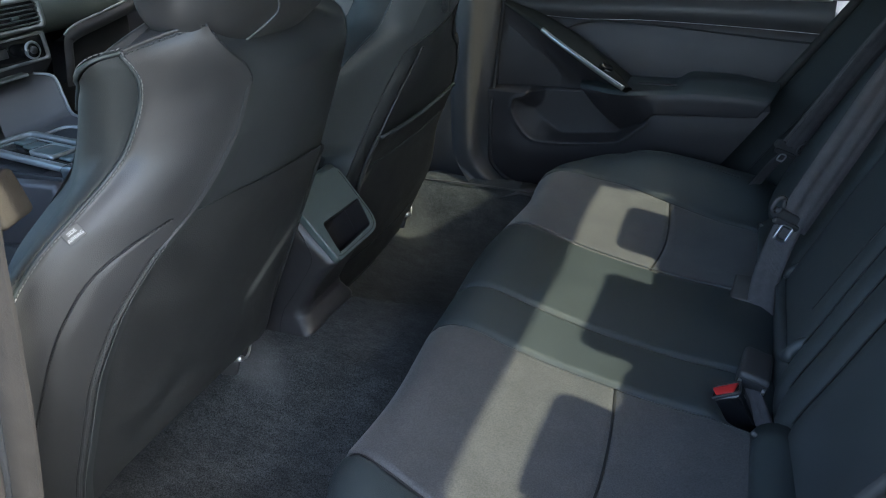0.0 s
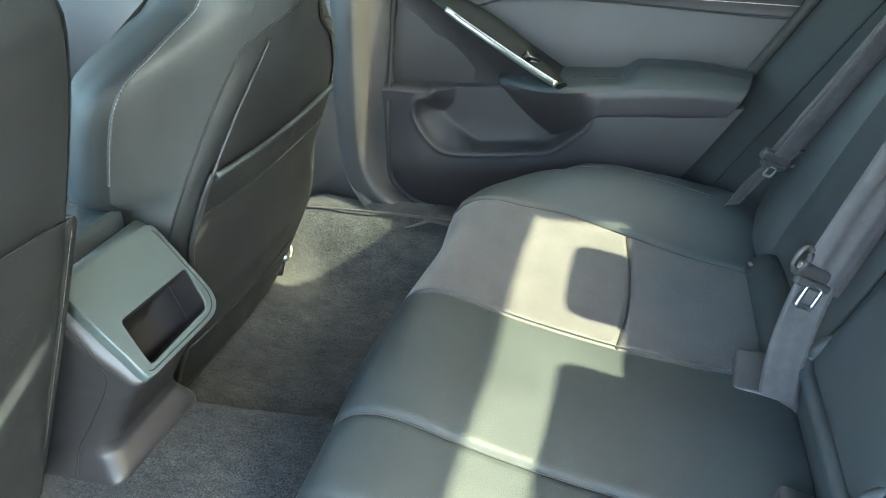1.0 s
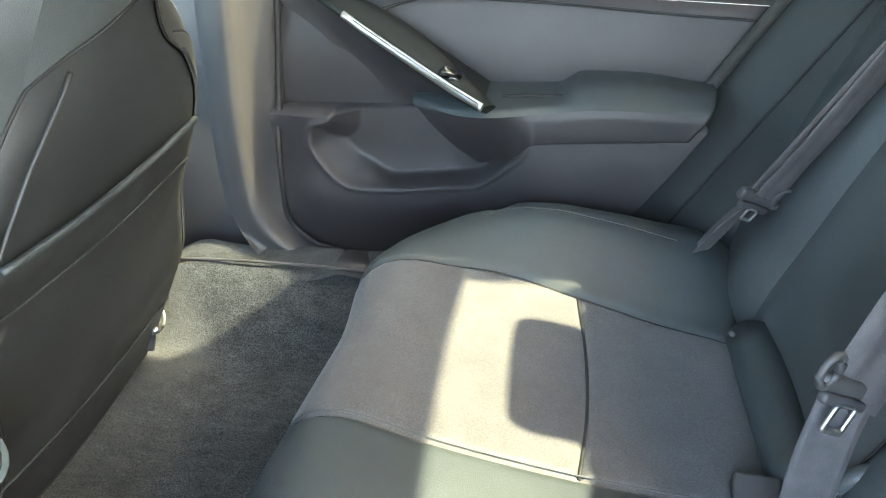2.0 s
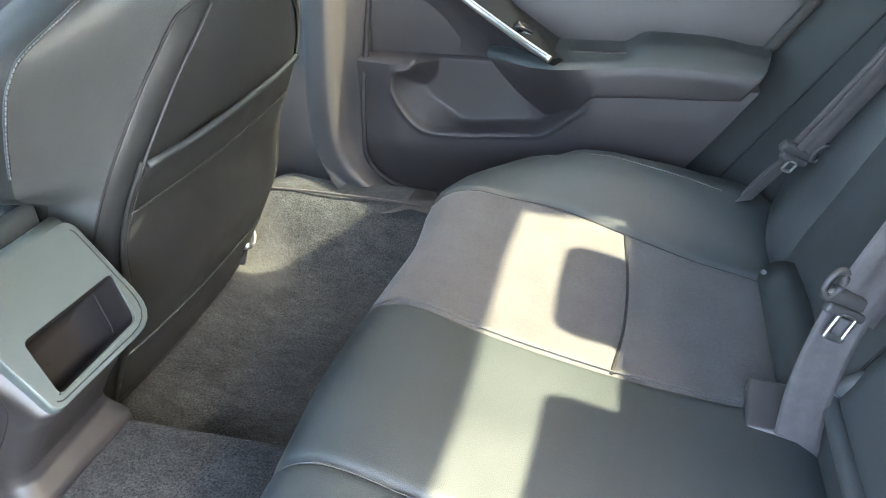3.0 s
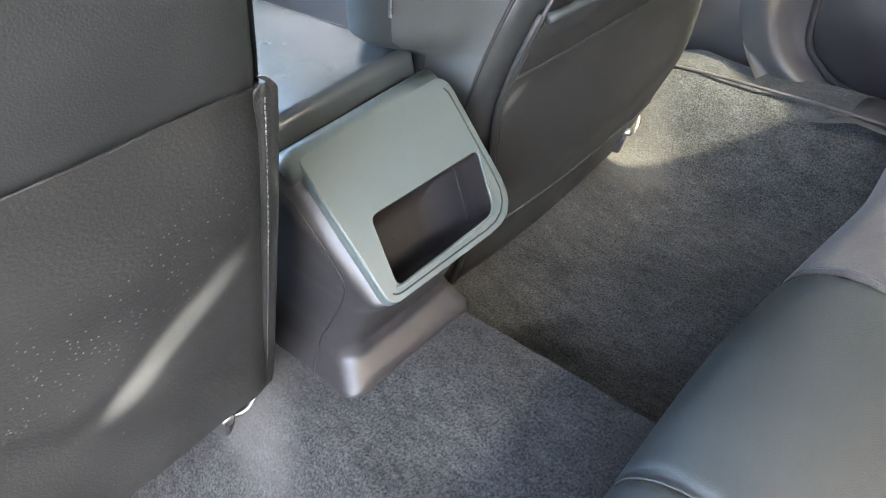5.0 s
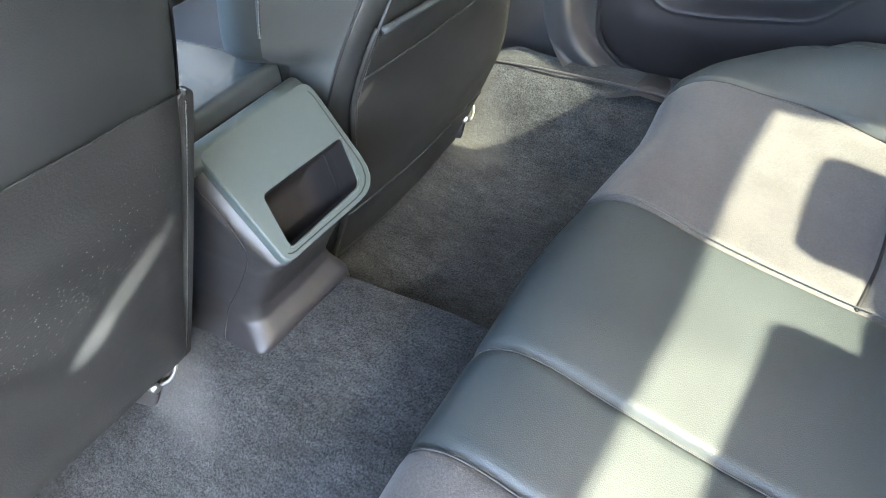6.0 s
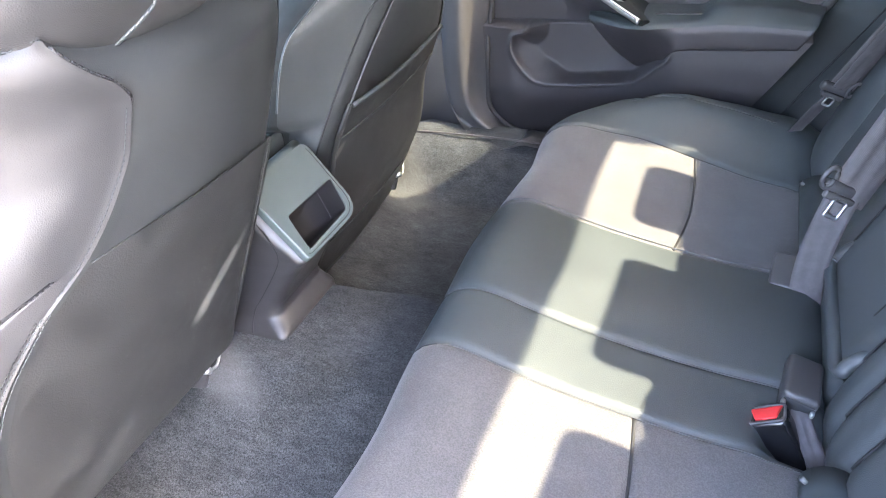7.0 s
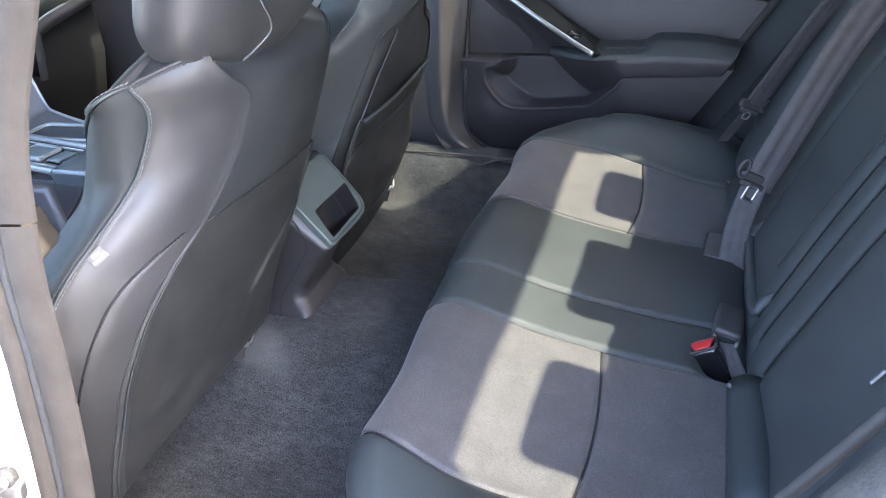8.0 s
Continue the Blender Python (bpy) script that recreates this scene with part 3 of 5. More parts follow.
# height and outer rim of the lower side shield
SHIELD = ((0.12, 0.530), (0.22, 0.538), (0.32, 0.543), (0.40, 0.545), (0.46, 0.541), (0.506, 0.534), (0.545, 0.516), (0.565, 0.498), (0.578, 0.470), (0.588, 0.425))


# height, rear seam and side seam of the passenger seat's flank towards the console
FLANK = ((0.10, 0.116, 0.100), (0.30, 0.108, 0.094), (0.42, 0.106, 0.092), (0.445, 0.108, 0.089), (0.462, 0.112, 0.062), (0.48, 0.118, 0.044), (0.54, 0.152, 0.038), (0.57, 0.176, 0.040), (0.597, 0.196, 0.052), (0.626, 0.207, 0.112), (0.652, 0.214, 0.168), (0.70, 0.226, 0.184), (0.735, 0.228, 0.180), (0.746, 0.226, 0.182), (0.758, 0.226, 0.195), (0.765, 0.235, 0.215))
# round the section, and the height of the panel's upper piping on the passenger seat's back
PANEL_TOP = ((24, 0.585), (25, 0.597), (27, 0.604), (31, 0.616), (36, 0.626), (42, 0.640), (48, 0.655))


def rear_x(z):
    return -0.584 + 0.51 * (z - 0.135)


def seat_section(z, side):
    """Points round the backrest at one height, from the inner front over the rear to the outer front; index 24, 48 and 72 are its seams."""
    yi, yo, yb, bulge = lerp(SEAT, z)
    if side > 0:
        yi, ys = lerp(FLANK, z)
    top = smooth(0.70, 0.765, z)
    db = 0.065
    deep = 0.16 - 0.09 * top
    grow = 1 - 0.97 * smooth(0.728, 0.765, z)
    x0 = rear_x(z) - 0.022 * top ** 2
    if side > 0:   # the passenger seat stands more upright
        x0 -= 0.030 * smooth(0.26, 0.40, z) + 0.018 * smooth(0.45, 0.65, z)
    cut = lambda pts: spline([(x0 - d, side * y, z) for y, d in pts], 8)
    inner = cut([(yi + 0.06, deep), (yi + 0.01, deep - 0.02), (yi - 0.006, 0.09 - 0.05 * top), (yi, 0.018)])
    lip = 0.018
    if side > 0:
        lip = 0.019
        inner = cut([(ys + 0.035, db + 0.085 * (1 - 0.9 * top)), (ys - 0.003, db + 0.045 * (1 - 0.9 * top)), (ys, db), (yi, lip)])
    rear = cut([(yi, lip), (yi + 0.035, 0.003 + 0.04 * top), ((yi + yo) / 2, -0.006 + 0.05 * top), (yo, 0.004)])
    flank = cut([(yo, 0.004), (yo + (yb - yo) * 0.42, 0.004 + 0.24 * db), (yo + (yb - yo) * 0.80, 0.004 + 0.62 * db), (yb, db)])
    front = cut([(yb, db), (yb + (bulge - yb) * (0.75 if bulge > yb else 0.2) + 0.006 * grow, db + 0.018 * grow), (bulge + 0.001, db + 0.048 * grow), (bulge - 0.03, db + 0.085 * grow)])
    front = [Vector((p.x, p.y, p.z - 0.036 * top * (j / 24) ** 2.6)) for j, p in enumerate(front)]
    return inner[:-1] + rear[:-1] + flank[:-1] + front


def seat_band(i0, i1, z0, z1, side, n=60, lift=0.0, sink=(0, 0)):
    rows = []
    for k in range(n + 1):
        if isinstance(z0, float):
            ring = seat_section(z0 + (z1 - z0) * k / n, side)[i0:i1 + 1]
        else:
            end = z1 if callable(z1) else (lambda i: z1)
            ring = [seat_section(z0(i) + (end(i) - z0(i)) * k / n, side)[i] for i in range(i0, i1 + 1)]
        m = len(ring) - 1
        row = []
        for j, p in enumerate(ring):
            a, b = ring[max(j - 1, 0)], ring[min(j + 1, m)]
            t = (b - a).normalized()
            out_way = Vector((t.y, -t.x, 0.0)) * (-side)
            if out_way.x < 0 and i0 >= 24 and i1 <= 48:
                out_way = -out_way
            d = lift
            for on, q in zip(sink, (ring[0], ring[-1])):
                if on:
                    d -= 0.0024 * bell((p - q).length, 0.006)
            row.append(p + out_way * d)
        rows.append(row)
    return sheet(rows)


def seat_line(index, z0, z1, side, n=60, lift=0.0):
    out_pts = []
    for k in range(n + 1):
        p = seat_section(z0 + (z1 - z0) * k / n, side)[index]
        out_pts.append(p + Vector((0.8, side * 0.5, 0)).normalized() * lift)
    return out_pts


def stitches(name, pts, parent, material, step=0.0046, size=0.0034, r=0.0008):
    """A row of single stitches along a seam, joined into one part."""
    bm = bmesh.new()
    run, last = 0.0, pts[0]
    for a, b in zip(pts, pts[1:]):
        d = (b - a).length
        way = (b - a).normalized()
        while run <= d:
            p = a + way * run
            q = p + way * size
            side_way = way.cross(Vector((0, 0, 1)))
            side_way = side_way.normalized() if side_way.length > 1e-3 else Vector((1, 0, 0))
            up = side_way.cross(way)
            ends = []
            for c in (p, q):
                ends.append([bm.verts.new(c + r * (math.cos(t) * side_way + math.sin(t) * up)) for t in (0, 1.57, 3.14, 4.71)])
            for i in range(4):
                bm.faces.new((ends[0][i], ends[0][(i + 1) % 4], ends[1][(i + 1) % 4], ends[1][i]))
            bm.faces.new(ends[0])
            bm.faces.new(ends[1][::-1])
            run += step
        run -= d
    return part(name, bm, material, parent, "pale stitching")


def BOLSTER_TOP(i):
    return 0.7465 - 0.085 * (max(0, i - 74) / 22) ** 3.8


SHOULDER = ((48, 0.7650), (53, 0.7645), (58, 0.7605), (66, 0.7525), (72, 0.7465))


def crest_at(i, side):
    """The seam over the seat's shoulder, from the rear corner forward and round the bolster's top."""
    return seat_section(lerp(SHOULDER, i)[0] if i < 72 else BOLSTER_TOP(i), side)[i]


HEM = ((0.12, 0.200), (0.17, 0.213), (0.20, 0.228), (0.25, 0.244), (0.30, 0.257), (0.36, 0.261), (0.45, 0.232), (0.50, 0.185))


def hem_z(i):
    """Height of the driver seat's lower rear edge, rising towards the middle of the car."""
    return lerp(HEM, 0.125 + 0.375 * (max(i, 24) - 24) / 24)[0]


def front_seat(side, label, pocket_top):
    seat = thing("front_seat", label, "car seat", "front seats")
    low = hem_z if side < 0 else (lambda i: 0.10)
    if side < 0:
        part("inner_side", seat_band(0, 24, low, 0.765, side, 40), LEATHER, seat)
    else:
        part("inner_bolster", seat_band(0, 16, low, 0.765, side, 60), BOLSTER_LEATHER, seat, "black leather side bolster")
        # the lighter leather carries sky light painted onto this flank
        part("inner_side", seat_band(16, 24, low, 0.765, side, 60), LIT_LEATHER, seat, "grey-black leather side panel")
        stitches("flank_stitching", [p + Vector((0.002, -0.002, 0)) for p in seat_line(16, 0.50, 0.75, side, 80, 0.0)], seat, THREAD, r=0.0007)
        part("flank_piping", tube([p + Vector((0, -0.0005, 0)) for p in seat_line(16, 0.50, 0.75, side, 80, 0.0)], 0.0018, 6), LEATHER, seat)
    rim_z = lambda i: lerp(PANEL_TOP, i)[0]
    part("rear_panel", seat_band(24, 48, low, 0.765 if side < 0 else rim_z, side, 60, 0, (1, 1)), BACK_LEATHER, seat, "black leather back of the seat")
    if side > 0:
        part("upper_back", seat_band(24, 48, rim_z, 0.765, side, 30), LIT_LEATHER, seat, "grey-black leather shoulder of the seat")
    part("side_panel", seat_band(48, 72, lambda i: 0.10, lambda i: lerp(SHOULDER, i)[0], side, 80, 0, (1, 1)), SEAT_LEATHER, seat, "grey-black leather side panel")
    def lobe(z0, z1, n, groove):
        """The bolster's skin between two heights, given as functions of the index round the section."""
        rows = []
        for k in range(n + 1):
            row = []
            for i in range(72, 97):
                z = z0(i) + (z1(i) - z0(i)) * k / n
                p = seat_section(z, side)[i]
                d = min((i - 72) * 0.004, abs(z - BOLSTER_TOP(i)))
                row.append(p + Vector((0.15, side * 0.9, 0.35)).normalized() * (0.007 * smooth(0.0, 0.010, d) - 0.004) * groove * smooth(96, 84, i))
            rows.append(row)
        return sheet(rows)
    part("front_bolster", lobe(lambda i: 0.10, BOLSTER_TOP, 90, 1), BOLSTER_LEATHER, seat, "black leather side bolster")
    # the rounded top closes the backrest, inwards from the shoulder seam
    ring = seat_section(0.765, side)[:48] + [crest_at(i, side) for i in range(48, 97)]
    mid = sum(ring, Vector()) / len(ring)
    rows = []
    for t in (0, 0.04, 0.09, 0.16, 0.26, 0.4, 0.6, 0.85, 1.0):
        row = [p.lerp(mid, t) for p in ring]
        rows.append([Vector((q.x, q.y, p.z + (0.774 - p.z) * math.sin(t * math.pi / 2) - 0.008 * t * bell(q.y - side * 0.26, 0.06))) for p, q in zip(ring, row)])
    part("top_panel", sheet(rows), SEAT_LEATHER, seat, "stitched leather shoulder")
    front = []
    for k in range(21):
        z = 0.10 + 0.66 * k / 20
        r = seat_section(z, side)
        a, b = r[0], r[-1]
        front.append([a.lerp(b, t) + Vector((0.02 * math.sin(math.pi * t), 0, 0)) for t in [j / 10 for j in range(11)]])
    part("front_panel", sheet(front), SEAT_LEATHER, seat)
    # seams and stitching
    part("rear_piping", tube(seat_line(48, 0.13, 0.757, side, 90, 0.0004), 0.0011, 6), SEAT_LEATHER, seat, "piped rear seam")
    stitches("side_stitching", [p + Vector((0.0022, side * 0.0022, 0)) for p in seat_line(71, 0.42, 0.7465, side, 90, 0.0)], seat, THREAD, r=0.0006)
    part("side_piping_front", tube(seat_line(72, 0.30, 0.7465, side, 90, 0.0005), 0.0022, 6), LEATHER, seat)
    stitches("inner_stitching", [p + Vector((-0.003, side * 0.0035, 0)) for p in seat_line(73, 0.42, 0.735, side, 80, 0.0)], seat, DARK, r=0.0007)
    # the seam runs over the top of the bolster, and a second one along the shoulder
    over_top = [crest_at(i, side) + Vector((0.0, side * 0.0012, 0.0012)) for i in range(71, 95)]
    part("bolster_piping", tube(over_top, 0.0019, 6), LEATHER, seat)
    stitches("bolster_stitching", [p + Vector((0.001, side * 0.0015, 0.0034)) for p in over_top], seat, THREAD, r=0.00045)
    crest = [crest_at(i, side) for i in range(71, 50, -1)]
    part("shoulder_piping", tube([p + Vector((0.0012, side * 0.0012, 0.0012)) for p in crest], 0.0017, 6), SEAT_LEATHER, seat, "piped shoulder seam")
    stitches("crest_stitching", [p + Vector((0.003, side * 0.002, -0.002)) for p in crest], seat, DARK_THREAD, r=0.0005)
    for shift, tone in ((-0.004, DARK), (0.0, DARK_THREAD), (0.0035, DARK), (0.007, DARK_THREAD)):
        stitches("rear_stitching", [p + Vector((shift * 0.3, -side * shift, 0)) for p in seat_line(49, 0.12, 0.565, side, 80, 0.0020)], seat, tone, r=0.0006)
    stitches("shoulder_stitching", [p + Vector((0.002, 0, 0.001)) for p in seat_line(48, 0.70, 0.757, side, 40, 0.0)], seat, DARK, r=0.0007)
    stitches("seam_stitching", [p + Vector((0.0018, side * 0.0025, 0)) for p in seat_line(49, 0.575, 0.70, side, 60, 0.0)], seat, LEATHER, r=0.0004)
    # lower outer shield with its curved upper rim
    rows = []
    for k in range(61):
        z = 0.12 + 0.468 * k / 60
        ring = seat_section(z, side)[48:73]
        rim = lerp(SHIELD, z)[0]
        last = next((j for j, p in enumerate(ring) if abs(p.y) >= rim), len(ring) - 1)
        last = max(last, 1)
        span = abs(ring[last].y) - abs(ring[last - 1].y)
        end = last - 1 + min(1.0, max(0.0, (rim - abs(ring[last - 1].y)) / max(span, 1e-6)))
        row = []
        for j in range(13):
            f = end * j / 12
            i = min(int(f), len(ring) - 2)
            row.append(ring[i].lerp(ring[i + 1], f - i) + Vector((0.7, side * 0.7, 0)) * (0.0016 * min(1, (12 - j) / 2, 0.3 + j / 3) + 0.0006))
        rows.append(row)
    part("outer_shield", sheet(rows), SEAT_LEATHER, seat, "grey-black leather lower side")
    part("shield_piping", tube([r[-1] for r in rows], 0.0014, 6), DARK, seat)
    stitches("shield_stitching", [r[-1] + Vector((0.0008, side * 0.0008, 0)) for r in rows], seat, DARK, r=0.0008)
    # map pocket on the back
    top = lambda i: pocket_top - (0.035 if side < 0 else 0.0) * (1 - (i - 24) / 23) ** 1.6
    lift = 0.0010 if side < 0 else 0.006
    rows = []
    for k in range(51):
        row = []
        for i in range(24 if side < 0 else 31, 48):
            z0 = hem_z(i) + 0.004 if side < 0 else 0.125
            z = z0 + (top(i) - z0) * k / 50
            sag = 0.010 * bell(k / 50 - 0.05, 0.16) * math.sin(math.pi * (i - 23) / 25) if side < 0 else 0.0
            slack = sag + (0.0015 if side < 0 else 0.004) * bell(k / 50 - 0.97, 0.08) * math.sin(math.pi * (i - 24) / 23) + 0.0012 * noise.noise((z * 14, i * 0.35, 4.0))
            row.append(seat_section(z, side)[i] + Vector((0.9, 0, -0.3)) * (lift + slack))
        rows.append(row)
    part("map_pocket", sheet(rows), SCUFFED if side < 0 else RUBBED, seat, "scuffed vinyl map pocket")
    hem = [p + Vector((0.0015 if side > 0 else 0.0, 0, 0.0)) for p in rows[-1]]
    part("pocket_hem", tube(hem, 0.0042 if side > 0 else 0.0007, 8), LEATHER if side > 0 else POCKET, seat, "hemmed pocket edge")
    e = 24 if side < 0 else 31
    edge = [seat_section(low(e) + 0.01 + (top(e) - low(e) - 0.01) * k / 40, side)[e] + Vector((0.005, -side * 0.002, 0)) for k in range(41)]
    if side < 0:   # a flat stitched band, its upper end rounded and standing a little above the pocket
        band = edge + [seat_section(top(e) + d, side)[e] + Vector((0.005, 0.002, 0)) for d in (0.003, 0.006, 0.008)]
        rows = []
        for k, p in enumerate(band):
            w = 1.0 if k < 41 else (0.86, 0.6, 0.15)[k - 41]
            rows.append([p + Vector((x, -0.0045 + (y + 0.0045) * w, 0)) for x, y in ((-0.006, 0.006), (0.0005, 0.0045), (0.003, 0.002), (0.0022, 0.0), (0.0034, -0.003), (0.0034, -0.007), (0.0020, -0.009), (0.0030, -0.011), (0.0015, -0.013), (-0.004, -0.0135))])
        part("pocket_edge", sheet(rows), POCKET, seat, "stitched band along the pocket's edge")
    else:
        part("pocket_edge", tube(edge, 0.0026, 8), POCKET, seat)
    stitches("pocket_stitching", [p + Vector((0.0038, side * 0.005, 0)) for p in edge], seat, DARK_THREAD, r=0.0006)
    if side > 0:
        for z in (0.418, 0.21):
            part("cross_seam", tube([seat_section(z, side)[i] + Vector((0.0075, 0, 0)) for i in range(31, 48)], 0.0014, 6), BACK_LEATHER, seat)
        part("panel_piping", tube([seat_section(0.15 + 0.455 * k / 30, side)[31] + Vector((0.0065, 0, 0)) for k in range(31)], 0.0020, 8), SEAT_LEATHER, seat, "grey piped edge of the back panel")
        path = [seat_section(0.17 + 0.41 * k / 30, side)[24] for k in range(31)] + [seat_section(lerp(PANEL_TOP, i)[0], side)[i] for i in (25, 26, 28, 31, 35, 39, 43, 47)]
        part("side_piping", tube(spline([p + Vector((0.0012, -0.0006, 0.0006)) for p in path], 4), 0.0016, 8), DARK, seat, "dark piped seam")
    # headrest
    cy = side * 0.305
    pad = []
    for k in range(33):
        t = k / 32
        z = 0.730 + 0.22 * t
        puff = (1 - (1 - min(1, t / 0.34)) ** 2.4) if t < 0.34 else (1 - max(0, (t - 0.75) / 0.25) ** 2.5 * 0.7)
        w, d = 0.072 + 0.058 * puff, 0.020 + 0.036 * puff
        x = -0.325 + 0.36 * (z - 0.76) + 0.006 * (1 - puff)
        row = []
        for j in range(48):
            a = 2 * math.pi * j / 48
            c, s_ = math.cos(a), math.sin(a)
            row.append((x + d * math.copysign(abs(c) ** 0.8, c), cy + w * math.copysign(abs(s_) ** 0.7, s_), z))
        pad.append(row)
    head = part("headrest", sheet(pad, True), SEAT_LEATHER, seat, "grey-black leather headrest")
    bm = sheet([pad[0], [Vector((-0.333, cy, 0.726))] * 48], True)
    part("headrest_bottom", bm, SEAT_LEATHER, head)
    # the sewn seam curves in from the side and under the pad
    def on_pad_(k, j):
        i, f = int(k), k - int(k)
        m, g = math.floor(j), j - math.floor(j)
        q = lambda u, v: Vector(pad[u][(v if side > 0 else -v) % 48])
        return (q(i, m) * (1 - g) + q(i, m + 1) * g) * (1 - f) + (q(i + 1, m) * (1 - g) + q(i + 1, m + 1) * g) * f
    line = spline([on_pad_(k, j) for k, j in ((26, 4.0), (18, 3.6), (12, 2.8), (9, 1.9), (6.5, 1.0), (4.5, 0.7), (3.0, 1.2), (1.5, 2.6), (0.3, 5.0))], 8)
    part("headrest_piping", tube([p + Vector((0.0005, 0, 0)) for p in line], 0.0018, 6), LEATHER, head)
    stitches("headrest_stitching", [p + Vector((0.0022, side * 0.003, 0)) for p in line], head, THREAD, r=0.0005)
    for d in (-0.058, 0.058):
        part("headrest_post", tube([(-0.352, cy + d, 0.66), (-0.335, cy + d, 0.76)], 0.006), STEEL, seat)
    # seat cushion and rails
    part("cushion", rbox(-1.10, -0.60, side * 0.335 - 0.22, side * 0.335 + 0.22, 0.20, 0.33, 0.05, 4), SEAT_LEATHER, seat)
    for y in (0.165, 0.480):
        part("rail", rbox(-1.05, -0.63, side * y - 0.018, side * y + 0.018, 0.105, 0.150, 0.004), DARK, seat)
    yc, xc, zc = (0.168, -0.580, 0.190) if side < 0 else (0.455, -0.575, 0.160)
    cap = part("rail_end", rbox(-0.016, 0.012, -0.007, 0.007, -0.026, 0.006, 0.004, 3, pose(xc, side * yc, zc, 0, 18, 25)), TRIM, seat, "grey plastic rail cap")
    part("bolt", tube([(xc + 0.006, side * yc, zc + 0.006), (xc + 0.020, side * yc, zc + 0.010)], 0.0055, 10), STEEL, cap, "bright steel bolt")
    part("clip", tube(spline([(xc + 0.004, side * yc + 0.006, zc - 0.004), (xc + 0.012, side * yc + 0.022, zc - 0.002), (xc + 0.008, side * yc + 0.038, zc + 0.012), (xc - 0.004, side * yc + 0.034, zc + 0.018), (xc - 0.006, side * yc + 0.016, zc + 0.012)], 4), 0.0022, 8), ALU, cap, "wire clip")
    return seat


front_seat(-1, "black leather driver seat with pale stitching and a dusty map pocket", 0.585)
front_seat(1, "black leather front passenger seat with a gaping map pocket", 0.474)
# airbag tag sewn into the side seam
tag = thing("airbag_tag", "small white fabric tag sewn into the seat side", "label")
TAG_AT = seat_section(0.606, -1)[68] + Vector((0.004, -0.004, 0))

# ---- centre console ----
console = thing("centre_console", "satin dark plastic centre console with an open rear bin", "console")
for y0, y1 in ((-0.083, -0.071), (0.071, 0.083)):
    part("side_wall", prism([(-1.15, 0.43), (-0.62, 0.435), (-0.62, 0.12), (-1.15, 0.12)], y0, y1, 0.005), CONSOLE_SIDE, console)
part("body", prism([(-1.14, 0.425), (-0.62, 0.425), (-0.62, 0.31), (-0.48, 0.305), (-0.51, 0.28), (-0.54, 0.25), (-0.54, 0.19), (-0.60, 0.12), (-1.14, 0.12)], -0.058, 0.052), DARK, console, "dark plastic core", smooth=False)
# dark filler added in place of the shade in the lid gap
part("gap_dark_fill", rbox(-0.64, -0.5135, -0.076, 0.078, 0.40, 0.430, 0.002), DARK, console)
# height, rear edge, widths towards the driver and the passenger, and the radii of the two rear corners
WAIST = ((0.150, -0.488, 0.086, 0.072, 0.016, 0.014), (0.192, -0.487, 0.086, 0.072, 0.016, 0.014), (0.200, -0.486, 0.085, 0.071, 0.016, 0.014), (0.206, -0.488, 0.082, 0.069, 0.018, 0.014), (0.216, -0.4955, 0.076, 0.065, 0.020, 0.014), (0.226, -0.5015, 0.071, 0.062, 0.022, 0.014), (0.236, -0.501, 0.069, 0.060, 0.022, 0.014),
         (0.250, -0.494, 0.068, 0.060, 0.022, 0.014), (0.277, -0.477, 0.068, 0.062, 0.022, 0.014), (0.310, -0.452, 0.069, 0.065, 0.022, 0.014), (0.322, -0.441, 0.070, 0.066, 0.021, 0.013), (0.331, -0.4305, 0.0705, 0.067, 0.020, 0.012), (0.338, -0.4245, 0.071, 0.068, 0.020, 0.012), (0.345, -0.4290, 0.0715, 0.069, 0.022, 0.012),
         (0.390, -0.4662, 0.076, 0.076, 0.034, 0.012), (0.430, -0.4995, 0.080, 0.082, 0.040, 0.012), (0.441, -0.5090, 0.081, 0.083, 0.040, 0.012), (0.4455, -0.516, 0.079, 0.082, 0.040, 0.012))
heights = sorted([0.150, 0.17, 0.185, 0.345, 0.392] + [0.192 + 0.240 * k / 110 for k in range(111)])
rows = []
for z in heights:
    x_r, wl, wr, rl, rr = lerp(WAIST, z)
    arc = lambda cy, r, a0: [(x_r - r + r * math.cos(radians(a0 + 15 * k)), cy + r * math.sin(radians(a0 + 15 * k)), z) for k in range(7)]
    left_arc, right_arc = arc(-wl + rl, rl, -90), arc(wr - rr, rr, 0)
    rows.append([(-0.70 + (x_r - rl + 0.70) * k / 8, -wl, z) for k in range(8)] + left_arc + [(x_r, -wl + rl + (wl + wr - rl - rr) * k / 10, z) for k in range(1, 10)] + right_arc + [(x_r - rr + (-0.70 - x_r + rr) * k / 8, wr, z) for k in range(1, 9)])
shell = sheet(rows)
hole = [f for f in shell.faces if 0.3445 < f.calc_center_median().z < 0.3925 and -0.052 < f.calc_center_median().y and f.calc_center_median().x > lerp(WAIST, f.calc_center_median().z)[0] - 0.006]
bmesh.ops.delete(shell, geom=hole, context="FACES")
part("shell", shell, CONSOLE_SIDE, console, "waisted charcoal plastic shell with a flared foot")
line = spline([(-0.512, 0, 0.435), (-0.482, 0, 0.399), (-0.470, 0, 0.369), (-0.466, 0, 0.345), (-0.477, 0, 0.321), (-0.517, 0, 0.265), (-0.539, 0, 0.235), (-0.544, 0, 0.213), (-0.541, 0, 0.190)], 8)
part("parting_line", tube([(p.x, -lerp(WAIST, p.z)[1] - 0.0001, p.z) for p in line], 0.0009, 6), DARK, console, "thin dark joint between the shell's panels")
